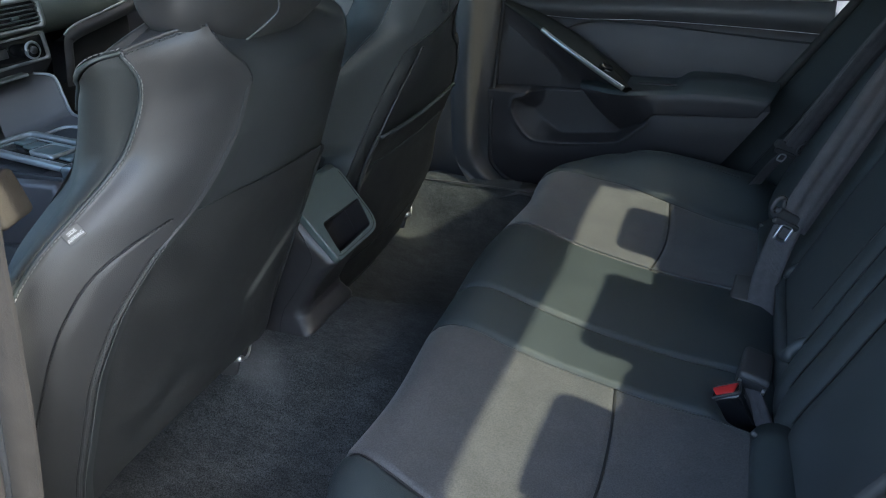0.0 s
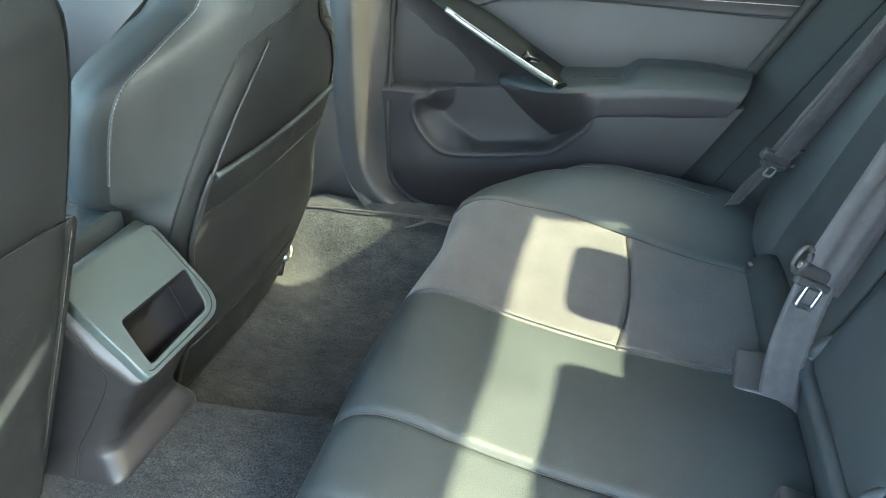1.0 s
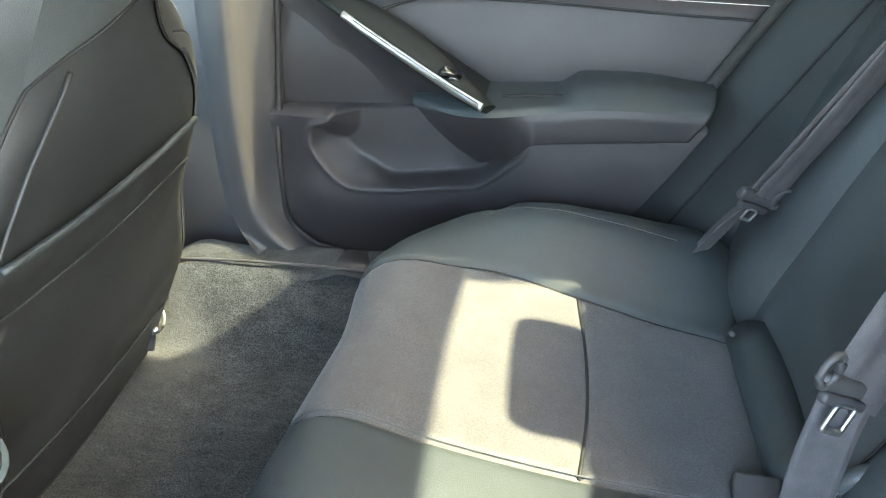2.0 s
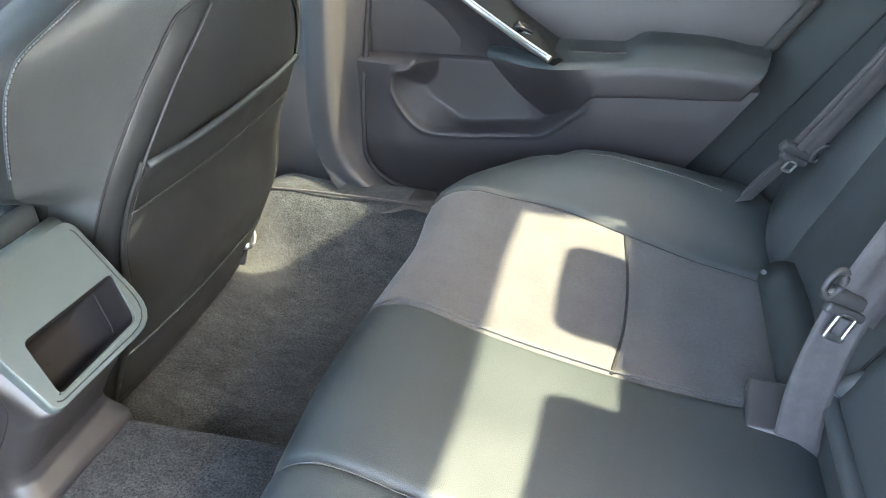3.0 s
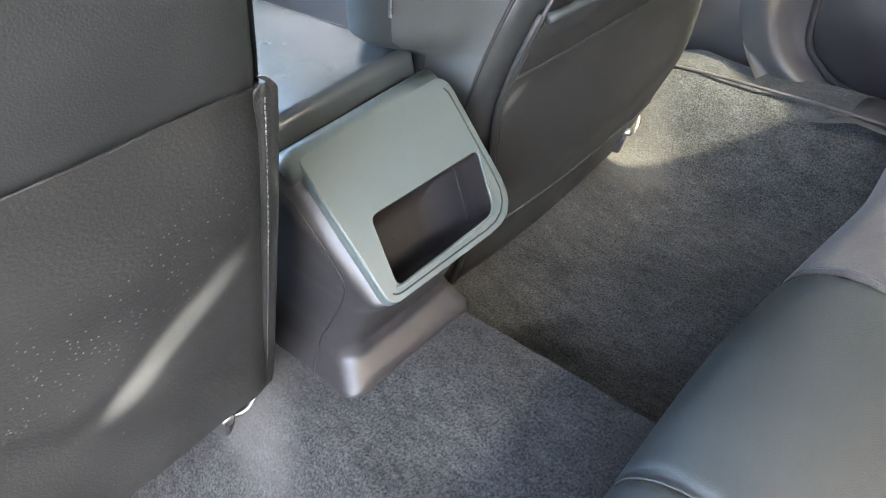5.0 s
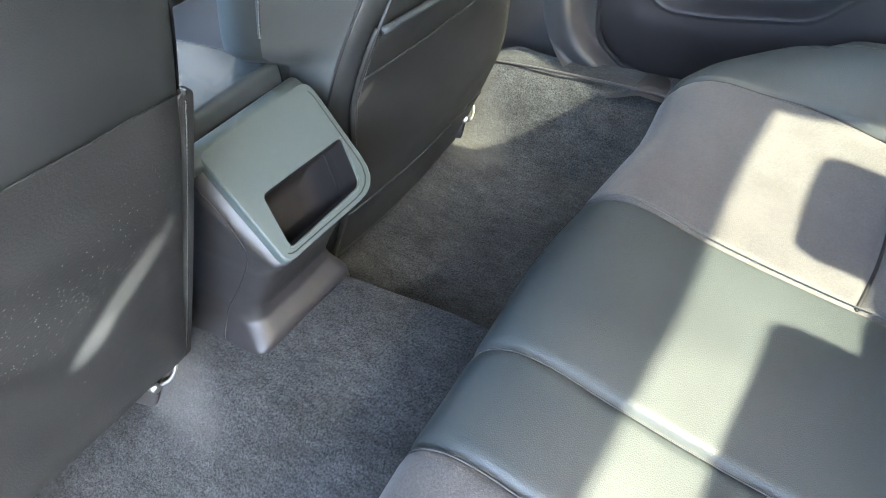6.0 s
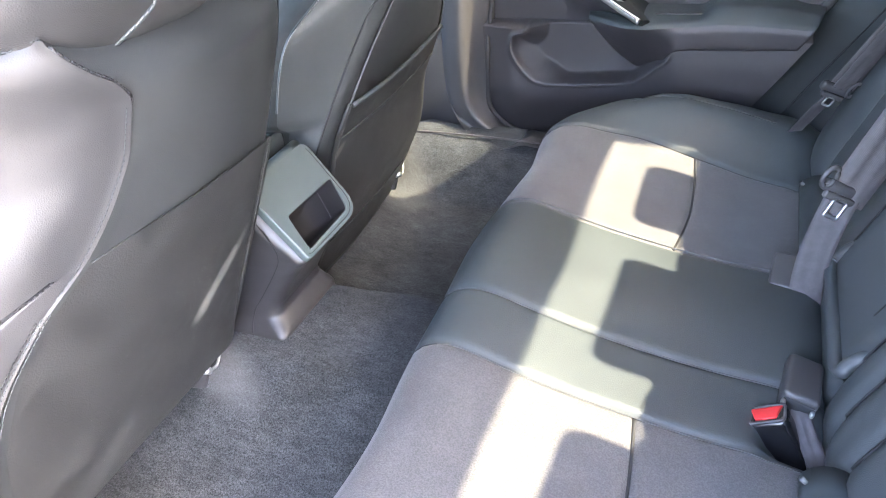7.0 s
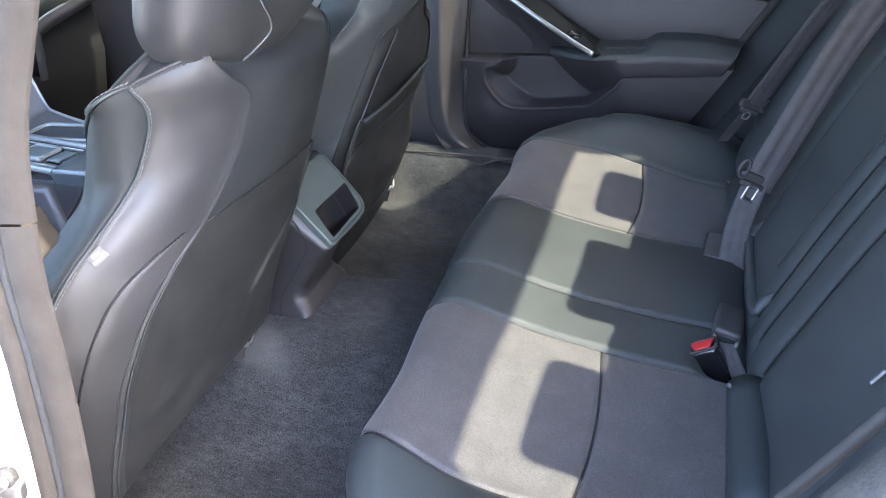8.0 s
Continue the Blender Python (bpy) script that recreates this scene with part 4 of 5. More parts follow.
FACE_TOP, FACE_LOW = Vector((-0.505, 0, 0.438)), Vector((-0.423, 0, 0.340))
down = (FACE_LOW - FACE_TOP)
down.normalize()
normal = Vector((-down.z, 0, down.x))
on_face = lambda p, d: FACE_TOP + down * p[1] + normal * d + Vector((0, p[0], 0))
def corners(pts, radii, n=5):
    """A four-cornered outline with round corners of given radii."""
    out_ = []
    for i, p in enumerate(pts):
        p, a_, b_ = Vector(p), Vector(pts[i - 1]), Vector(pts[(i + 1) % len(pts)])
        u, w = p + (a_ - p).normalized() * radii[i], p + (b_ - p).normalized() * radii[i]
        for k in range(n + 1):
            t = k / n
            out_.append(tuple(u * (1 - t) ** 2 + p * 2 * t * (1 - t) + w * t ** 2))
    return out_


outer = corners([(-0.062, 0.005), (0.0845, 0.005), (0.073, 0.131), (-0.066, 0.128)], (0.006, 0.016, 0.034, 0.010))
inner = corners([(-0.040, 0.066), (0.069, 0.070), (0.050, 0.1175), (-0.053, 0.1175)], (0.006, 0.006, 0.010, 0.006))
grown = [(p[0] * 0.985, 0.066 + (p[1] - 0.066) * 0.985) for p in outer]
face = part("rear_face", ring_plate(grown, inner, on_face, 0.006), SATIN, console, "satin panel round the bin")
face.data.shade_flat()
part("face_edge", sheet([[on_face(p, d) for p in o] for o, d in ((grown, 0.006), ([((a_[0] + b_[0]) / 2 + (0.0008 if a_[0] > 0 else -0.0008), (a_[1] + b_[1]) / 2) for a_, b_ in zip(outer, grown)], 0.0048), (outer, 0.001), (outer, -0.008))], True), SATIN, console, "rounded edge")
liner = [[on_face((p[0] * k, 0.094 + (p[1] - 0.094) * k), d) for p in inner] for k, d in ((1.0, 0.0062), (0.985, 0.003), (0.97, -0.015), (0.95, -0.062), (0.5, -0.063), (0.02, -0.063))]
part("bin_liner", sheet(liner, True), BIN_LINING, console, "matt dark bin lining")
part("bin_line", tube([liner[2][i].lerp(liner[3][i], 0.3) for i in range(6, 15)], 0.0008, 6), DARK, console)
part("top_roll", tube([on_face((y, 0.006), -0.0061) for y in (-0.070, -0.04, 0.0, 0.04, 0.076)], 0.0121, 24), SATIN, console, "rounded top roll")
part("bin_lip", tube([on_face((p[0] * 1.03, 0.094 + (p[1] - 0.094) * 1.05), 0.0062) for p in inner[9:22]], 0.0013, 8), SATIN, console, "raised satin lip of the bin")
part("rim_line", tube([on_face((p[0] * 0.925, 0.068 + (p[1] - 0.068) * 0.915), 0.0060) for p in outer[9:22]], 0.0007, 6), DARK, console)
lid = part("armrest_lid", rbox(-0.95, -0.525, -0.083, 0.084, 0.418, 0.4545, 0.009, 4), LID, console, "black leather armrest lid")
stitches("lid_stitching", [Vector((x, 0.0800, 0.4530)) for x in [-0.94 + 0.02 * k for k in range(21)]], lid, THREAD)

# ---- front of the cabin ----
dash = thing("dashboard", "grey-green dashboard with a silver-trimmed centre stack and vents", "dashboard")
part("upper", prism([(-1.75, 0.71), (-1.42, 0.70), (-1.37, 0.68), (-1.36, 0.61), (-1.40, 0.585), (-1.75, 0.57)], -0.66, 0.66, 0.012), FASCIA, dash, "grey-green padded dash top")
part("footwell_panel", prism([(-1.75, 0.59), (-1.46, 0.585), (-1.47, 0.44), (-1.56, 0.20), (-1.75, 0.2)], -0.66, 0.66, 0.01), DARK, dash, "dark lower dash")
part("centre_stack", prism([(-1.50, 0.60), (-1.372, 0.60), (-1.372, 0.53), (-1.42, 0.50), (-1.46, 0.44), (-1.50, 0.44)], -0.16, 0.315, 0.008), TRIM, dash)
vent = part("vent", ring_plate(rounded(0.06, 0.305, 0.608, 0.676, 0.014), rounded(0.068, 0.296, 0.616, 0.668, 0.011), lambda p, d: (-1.362 + d, p[0], p[1]), 0.016), ALU, dash, "silver vent frame")
part("vent_back", rbox(-1.364, -1.357, 0.066, 0.298, 0.614, 0.670, 0.002), DARK, vent)
for k in range(5):
    part("slat", rbox(-1.358, -1.348, 0.068, 0.296, 0.620 + 0.0095 * k, 0.6225 + 0.0095 * k, 0.001), SATIN, vent)
part("vent_tab", rbox(-1.350, -1.342, 0.222, 0.240, 0.634, 0.642, 0.002), SATIN, vent)
climate = part("climate_panel", ring_plate(rounded(0.06, 0.302, 0.538, 0.600, 0.008), rounded(0.066, 0.295, 0.544, 0.594, 0.006), lambda p, d: (-1.372 + d, p[0], p[1]), 0.012), ALU, dash, "silver rim of the climate panel")
part("climate_face", rbox(-1.374, -1.366, 0.064, 0.297, 0.542, 0.596, 0.002), GLOSS, climate)
for k in range(3):
    part("climate_button", rbox(-1.368, -1.362, 0.100 + 0.036 * k, 0.130 + 0.036 * k, 0.560, 0.580, 0.003), TRIM, climate)
knob = part("knob", tube([(-1.375, 0.245, 0.566), (-1.350, 0.245, 0.568), (-1.338, 0.245, 0.569)], 0.0155, 28), GLOSS, dash)
part("knob_ring", tube([(-1.340, 0.245 + 0.017 * math.cos(a), 0.569 + 0.017 * math.sin(a)) for a in [2 * math.pi * k / 28 for k in range(29)]], 0.0032, 8), ALU, knob, "silver knob ring")
part("knob_face", tube([(-1.338, 0.245, 0.569), (-1.334, 0.245, 0.569)], 0.0085, 20), TRIM, knob)
part("stack_shelf", prism([(-1.46, 0.522), (-1.372, 0.519), (-1.368, 0.512), (-1.46, 0.508)], 0.0, 0.24, 0.003), ALU, dash, "silver shelf edge")
# silver line below the fascia and the rounded edge of the glove box beneath it
EDGE = spline([(-1.362, 0.66, 0.638), (-1.362, 0.49, 0.611), (-1.362, 0.40, 0.597), (-1.363, 0.362, 0.583), (-1.366, 0.349, 0.560), (-1.370, 0.340, 0.510), (-1.38, 0.335, 0.46)], 10)
part("edge_line", tube(EDGE[:34], 0.0026, 6), ALU, dash, "thin silver line")
rows = []
for i, p in enumerate(EDGE):
    way = (EDGE[min(i + 1, len(EDGE) - 1)] - EDGE[max(i - 1, 0)]).normalized()
    inw = Vector((0, -way.z, way.y))
    rows.append([p + inw * 0.002, p + inw * 0.012 + Vector((0.004, 0, 0)), p + inw * 0.024 + Vector((0.002, 0, 0)), p + inw * 0.036 + Vector((-0.010, 0, 0)), p + inw * 0.044 + Vector((-0.05, 0, 0)), p + inw * 0.045 + Vector((-0.10, 0, 0))])
part("glove_surround", sheet(rows), TRIM, dash, "rounded dark edge panel")
# wing of the centre stack
WING = spline([(-1.385, 0.262, 0.512), (-1.350, 0.283, 0.500), (-1.310, 0.262, 0.462), (-1.278, 0.242, 0.436), (-1.24, 0.226, 0.430), (-1.11, 0.180, 0.429), (-0.98, 0.150, 0.432)], 10)
rows = [[p, p + Vector((-0.01, -0.02, -0.004)), p + Vector((-0.02, -0.07, -0.012)), p + Vector((-0.03, -0.15, -0.015))] for p in WING]
part("stack_wing", sheet(rows), TRIM, dash, "dark satin wing of the stack")
part("wing_trim", tube(WING, 0.0036, 10), ALU, dash, "curved silver edge trim")
tunnel = thing("gear_console", "dark front console with a silver-framed shift-button panel", "console")
part("body", prism([(-1.45, 0.40), (-1.15, 0.420), (-0.95, 0.428), (-0.95, 0.12), (-1.45, 0.12)], -0.10, 0.175, 0.012), TRIM, tunnel)
PAD = pose(-1.06, 0.004, 0.438, 0, 0, -9)
on_pad = lambda p, d: PAD @ Vector((p[0], p[1], d))
part("button_frame", ring_plate(rounded(-0.165, 0.165, -0.056, 0.058, 0.016), rounded(-0.148, 0.150, -0.042, 0.044, 0.012), on_pad, 0.008), ALU, tunnel, "wide silver frame")
part("button_plate", rbox(-0.150, 0.152, -0.044, 0.046, -0.008, 0.002, 0.003, 2, PAD), GLOSS, tunnel, "gloss black shift panel")
part("inner_line", ring_plate(rounded(-0.140, 0.142, -0.036, 0.038, 0.010), rounded(-0.136, 0.138, -0.032, 0.034, 0.008), on_pad, 0.004), ALU, tunnel, "thin silver line")
for k, (x0, x1, y0, y1) in enumerate(((-0.128, -0.092, -0.004, 0.026), (-0.084, -0.048, -0.012, 0.022), (-0.034, 0.034, -0.024, 0.024), (0.050, 0.088, -0.022, 0.020), (0.096, 0.130, -0.024, 0.016))):
    key = part("shift_button", rbox(x0, x1, y0, y1, 0.002, 0.008, 0.004, 3, PAD), SATIN, tunnel, "shift button")
    if k == 2:
        part("button_rim", ring_plate(rounded(x0 - 0.003, x1 + 0.003, y0 - 0.003, y1 + 0.003, 0.006), rounded(x0 + 0.003, x1 - 0.003, y0 + 0.003, y1 - 0.003, 0.004), on_pad, 0.0095), ALU, key, "silver button rim")
part("warning_lamp", rbox(-0.118, -0.108, 0.027, 0.031, 0.002, 0.004, 0.001, 1, PAD), RED, tunnel, "small red mark")
part("tray", ring_plate(rounded(-1.20, -0.99, 0.082, 0.160, 0.02), rounded(-1.193, -0.997, 0.089, 0.153, 0.016), lambda p, d: (p[0], p[1], 0.428 + d), 0.008), ALU, tunnel, "silver-rimmed cup tray")
part("tray_floor", rbox(-1.194, -0.996, 0.088, 0.154, 0.424, 0.431, 0.002), DARK, tunnel)

# ---- far rear door ----
door = thing("rear_door", "closed charcoal rear door with armrest, pull handle and pocket", "car door")
RIM = [(-0.335, 0.405), (-0.360, 0.396), (-0.368, 0.380), (-0.366, 0.358), (-0.350, 0.330), (-0.325, 0.306), (-0.298, 0.299), (-0.25, 0.299), (-0.19, 0.303), (-0.14, 0.308), (-0.118, 0.316), (-0.098, 0.332), (-0.078, 0.352), (-0.062, 0.367), (-0.054, 0.385)]
POCKET_RIM = spline([(x, 0, z) for x, z in RIM + [(-0.056, 0.43), (-0.09, 0.48), (-0.20, 0.49), (-0.30, 0.48), (-0.332, 0.44)]], 5, True)


def inside(x, z):
    """How far a point of the door lies inside the pocket's rim."""
    hit, best, n = False, 9.0, len(POCKET_RIM)
    for i in range(n):
        a, b_ = POCKET_RIM[i], POCKET_RIM[(i + 1) % n]
        if (a.z > z) != (b_.z > z) and x < a.x + (z - a.z) / (b_.z - a.z) * (b_.x - a.x):
            hit = not hit
        ab = Vector((b_.x - a.x, b_.z - a.z))
        t = min(max(((x - a.x) * ab.x + (z - a.z) * ab.y) / max(ab.length_squared, 1e-9), 0), 1)
        best = min(best, math.hypot(x - a.x - t * ab.x, z - a.z - t * ab.y))
    return best if hit else -best


def door_end(z):
    return 0.064 + 0.65 * (z - 0.236)


def lower_y(x, z):
    y = 0.660 + 0.030 * smooth(0.30, 0.15, z) ** 1.5 - 0.006 * bell(z - 0.28, 0.04) + 0.012 * smooth(-0.36, -0.43, x)
    y -= 0.046 * smooth(-0.17, -0.03, x) * smooth(0.16, 0.37, z)   # the panel swells out to meet the armrest
    d = inside(x, z)
    wall = 0.010 + 0.030 * smooth(-0.25, -0.31, x)          # a steep lower wall and a long sloping front wall
    y += 0.034 * min(1.0, max(0.0, d) / wall) + 0.004 * smooth(0.0, 0.006, d) - 0.0045 * bell(d, 0.005)
    return y


def corner(x, z):
    """The door's front lower corner is round."""
    if x < -0.33 and z < 0.26:
        dx, dz = -0.33 - x, 0.26 - z
        r = max(dx / 0.10, dz / 0.115)
        k = math.hypot(dx / 0.10, dz / 0.115)
        if k > 1e-6:
            return -0.33 - dx * r / k, 0.26 - dz * r / k
    return x, z


rows = []
for i in range(91):
    z = 0.145 + 0.265 * i / 90
    row = []
    for k in range(151):
        x = -0.43 + (door_end(z) + 0.43) * k / 150
        u, w = corner(x, z)
        row.append((u, lower_y(u, w), w))
    rows.append(row)
top_row = [(x, 0.72, z + 0.002) for x, y, z in rows[-1]]
part("lower_panel", sheet(rows + [top_row]), DOOR_SOFT, door, "moulded charcoal lower panel with a pocket")
rows = []
for i in range(41):
    t = i / 40
    row = []
    for k in range(61):
        x = -0.43 + (door_end(0.40 + 0.15 * t) + 0.43) * k / 60
        z_top = 0.572 - 0.012 * smooth(-0.40, -0.2, x) - 0.085 * max(0, x + 0.12) ** 1.3
        z = 0.395 + (z_top - 0.395) * t
        row.append((x, 0.716 + 0.012 * t - 0.010 * math.sin(math.pi * t) + 0.004 * bell((1 - t) * 0.17, 0.005), z))
    rows.append(row)
part("upper_panel", sheet(rows), DOOR_SOFT, door, "soft charcoal upper panel")
rows = []
for i in range(13):
    t = i / 12
    rows.append([(x, 0.732 - 0.014 * math.sin(math.pi * min(1, t * 1.1)) + 0.02 * t * t, z0 + 0.001 + (0.622 - z0) * t) for x, y_, z0 in row])
part("upper_roll", sheet(rows), TRIM, door, "upper door moulding")
part("crease", tube(spline([(-0.255, 0.701, 0.5475), (-0.21, 0.722, 0.556), (-0.167, 0.7275, 0.557), (-0.031, 0.7235, 0.548), (0.123, 0.7215, 0.532), (0.24, 0.720, 0.521)], 8), 0.0022, 6), DARK, door)
part("belt_moulding", tube([(x, 0.735, 0.610 - 0.03 * max(0, x)) for x in [-0.40 + 0.03 * k for k in range(23)]], 0.005, 8), CHROME, door, "chrome belt moulding")
# armrest
ARM = ((-0.215, 0.430, 0.676), (-0.19, 0.435, 0.645), (-0.16, 0.439, 0.612), (-0.13, 0.442, 0.588), (-0.10, 0.443, 0.580), (-0.07, 0.443, 0.585), (-0.045, 0.443, 0.592), (-0.02, 0.443, 0.597), (0.0, 0.444, 0.600),
       (0.03, 0.446, 0.602), (0.08, 0.444, 0.604), (0.12, 0.440, 0.606), (0.155, 0.436, 0.608))
tops, fronts = [], []
for k in range(91):
    x = -0.215 + 0.385 * k / 90
    zt, yf = lerp(ARM, x)
    pad = 0.004 + 0.013 * smooth(-0.012, 0.020, x) * (1 - 0.5 * smooth(0.09, 0.17, x))
    full = smooth(-0.105, -0.04, x)                       # behind the pocket the front stands upright, over it it slopes inwards
    yl, zl = 0.704 + (yf + 0.010 - 0.704) * full, 0.312 + 0.081 * full
    tip = min(1.0, max(0.0, (x + 0.215) / 0.105))         # towards the front it thins out to a point
    zl = zt - 0.008 + (zl - zt + 0.008) * tip
    yl = yf + 0.012 + (yl - yf - 0.012) * tip if x < -0.11 else yl
    edge = (yf + 0.004, zt - 0.006)
    lean = lambda t, out_: (edge[0] + (yl - edge[0]) * t - out_, edge[1] + (zl - edge[1]) * t)
    upper = [(0.722, zt + pad - 0.004), (0.690, zt + pad - 0.001), ((yf + 0.70) / 2, zt + pad), (yf + 0.030, zt + pad * 0.7), (yf + 0.012, zt + 0.001), edge]
    lower = [edge, lean(0.2, 0.004), lean(0.5, 0.005), lean(0.8, 0.003 + 0.002 * full), lean(0.96, 0.001 + 0.002 * full), (yl + 0.004, zl), (yl + 0.03, zl - 0.001)]
    shear = lambda p: Vector((x + 0.65 * (p.z - 0.42) * smooth(0.05, 0.165, x), p.y, p.z))
    tops.append([shear(p) for p in spline([(0, a, c) for a, c in upper], 4)])
    fronts.append([shear(p) for p in spline([(0, a, c) for a, c in lower], 4)])
for rows in (tops, fronts):
    rows.append([p + Vector((0.003, 0.020, 0)) for p in rows[-1]])
arm = part("armrest", sheet(fronts), DOOR_SOFT, door, "moulded armrest front running down into the pocket")
part("arm_pad", sheet(tops), LEATHER, arm, "padded black leather top")
part("armrest_groove", tube([(x, 0.640, lerp(ARM, x)[0] + 0.0035) for x in [-0.085 + 0.008 * k for k in range(11)]], 0.0030, 6), DARK, door)
# pull handle with chrome strip and switch
STRIP = spline([(-0.40, 0.704, 0.600), (-0.335, 0.694, 0.562), (-0.275, 0.670, 0.527), (-0.20, 0.628, 0.492), (-0.145, 0.596, 0.468), (-0.107, 0.576, 0.452)], 8)
CREST = spline([(-0.40, 0.722, 0.605), (-0.33, 0.722, 0.580), (-0.255, 0.700, 0.549), (-0.20, 0.675, 0.522), (-0.14, 0.632, 0.483), (-0.094, 0.590, 0.452)], 8)
rows, under = [], []
for a, c in zip(STRIP, CREST):
    rows.append([a + Vector((0, 0.003, -0.005)), a, a.lerp(c, 0.3) + Vector((0, -0.001, 0.001)), a.lerp(c, 0.8) + Vector((0, -0.001, 0.001)), c, c + Vector((0.003, 0.006, -0.002)), Vector((c.x + 0.010, min(0.722, c.y + 0.03), c.z - 0.020)), Vector((c.x + 0.010, 0.725, c.z - 0.024))])
    reach = min(1.0, (0.722 - a.y) / 0.10)
    begin, back = a + Vector((0, 0.0035, -0.0045)), Vector((a.x - 0.075 * reach, 0.7135, a.z - 0.026 - 0.050 * reach))
    under.append([Vector((begin.x + (back.x - begin.x) * t, begin.y + (back.y - begin.y) * (1 - (1 - t) ** 2.2), begin.z + (back.z - begin.z) * t)) for t in (0, 0.06, 0.14, 0.24, 0.36, 0.5, 0.66, 0.83, 1.0)])
part("strip_line", tube([p + Vector((0.004, -0.005, 0.005)) for p in STRIP[14:-2]], 0.0008, 6), DARK, door)
part("pull_handle", sheet(rows), HANDLE, door, "satin black pull handle")
part("handle_scoop", sheet(under), DOOR_SOFT, door, "soft panel sweeping out to the handle")
part("handle_end", sheet([rows[-1], [p.lerp(sum(rows[-1], Vector()) / 8, 0.5) + Vector((0.004, 0, -0.008)) for p in rows[-1]], [sum(rows[-1], Vector()) / 8 + Vector((0.004, 0, -0.010))] * 8]), HANDLE, door)
part("chrome_strip", tube([p + Vector((0.002, -0.001, 0.002)) for p in STRIP[12:]], 0.0046, 8, 1.3), CHROME, door, "bright chrome strip")
SW = STRIP[31].lerp(CREST[31], 0.55)
tilt = Matrix.Translation(SW) @ pose(0, 0, 0, 50, 28, 28)
switch = part("window_switch", rbox(-0.016, 0.012, -0.005, 0.008, -0.009, 0.009, 0.003, 2, tilt), GLOSS, door, "window switch")
part("switch_mark", ring_plate(rounded(-0.004, 0.010, -0.007, 0.007, 0.003), rounded(-0.001, 0.007, -0.004, 0.004, 0.002), lambda p, d: tilt @ Vector((p[0], -0.0055 - d, p[1])), 0.0008), WHITE_TAG, switch, "pale switch mark")
part("door_shell", rbox(-0.46, 0.42, 0.775, 0.83, 0.0, 0.62, 0.01), PAINT, door, "white painted door skin")

# far pillar, sill and side trim
def swept(path, cut):
    """A section (towards the outside of the corner, across the car) led along a path in (x, z)."""
    pts = spline([(x, 0, z) for x, z in path], 8)
    rows = []
    for i, p in enumerate(pts):
        way = (pts[min(i + 1, len(pts) - 1)] - pts[max(i - 1, 0)]).normalized()
        nrm = Vector((way.z, 0, -way.x))
        w = 1 - 1.4 * smooth(0.38, 0.68, i / (len(pts) - 1))
        foot = smooth(0.38, 0.60, i / (len(pts) - 1))     # the flange towards the carpet begins where the trim turns into the sill
        rows.append([(p.x + nrm.x * u * w, v if k < len(cut) - 2 else 0.662 + (v - 0.662) * foot, p.z + nrm.z * u * w) for k, (u, v) in enumerate(cut)])
    return sheet(rows)
PILLAR_PATH = [(-0.375, 1.05), (-0.385, 0.75), (-0.405, 0.58), (-0.425, 0.36), (-0.424, 0.26), (-0.405, 0.205), (-0.365, 0.170), (-0.31, 0.152), (-0.20, 0.145), (0.05, 0.14), (0.25, 0.14)]
CUT = [(-0.012, 0.74), (0.0, 0.716), (0.002, 0.704), (0.006, 0.696), (0.014, 0.690), (0.028, 0.684), (0.035, 0.674), (0.041, 0.656), (0.046, 0.6485), (0.054, 0.6465), (0.066, 0.648), (0.080, 0.651), (0.093, 0.654), (0.096, 0.61), (0.096, 0.58)]
tagged(part("trim_pillar", swept(PILLAR_PATH, CUT), TRIM), "charcoal plastic pillar trim running down into the door sill", "pillar trim", kind="structure")
tagged(part("trim_sill_seal", tube(spline([(x - 0.004, 0.712, z - 0.004) for x, z in PILLAR_PATH[2:]], 6), 0.007, 8), RUBBER), "black rubber door seal", "door seal", kind="structure")
tagged(part("trim_door_gap", tube(spline([(-0.396, 0.708, 0.61), (-0.414, 0.7055, 0.491), (-0.419, 0.690, 0.42), (-0.421, 0.668, 0.368), (-0.426, 0.667, 0.30), (-0.4275, 0.671, 0.237), (-0.405, 0.677, 0.20), (-0.378, 0.682, 0.179), (-0.32, 0.685, 0.160)], 8), 0.005, 8), DARK), "dark rubber edge round the door", "door seal", kind="structure")
tagged(part("trim_sill_edge", tube(spline([(-0.62, 0.598, 0.197), (-0.54, 0.601, 0.197), (-0.48, 0.602, 0.196), (-0.40, 0.600, 0.195), (-0.318, 0.594, 0.194), (-0.20, 0.585, 0.190)], 8), 0.0024, 8), TRIM), "thin pale lip of the sill trim over the carpet", "sill trim", kind="structure")
tagged(part("wall_far", rbox(-1.9, -0.46, 0.70, 0.80, 0.0, 0.62, 0.01), TRIM), "charcoal front door lining beyond the seat", "car wall", kind="structure")

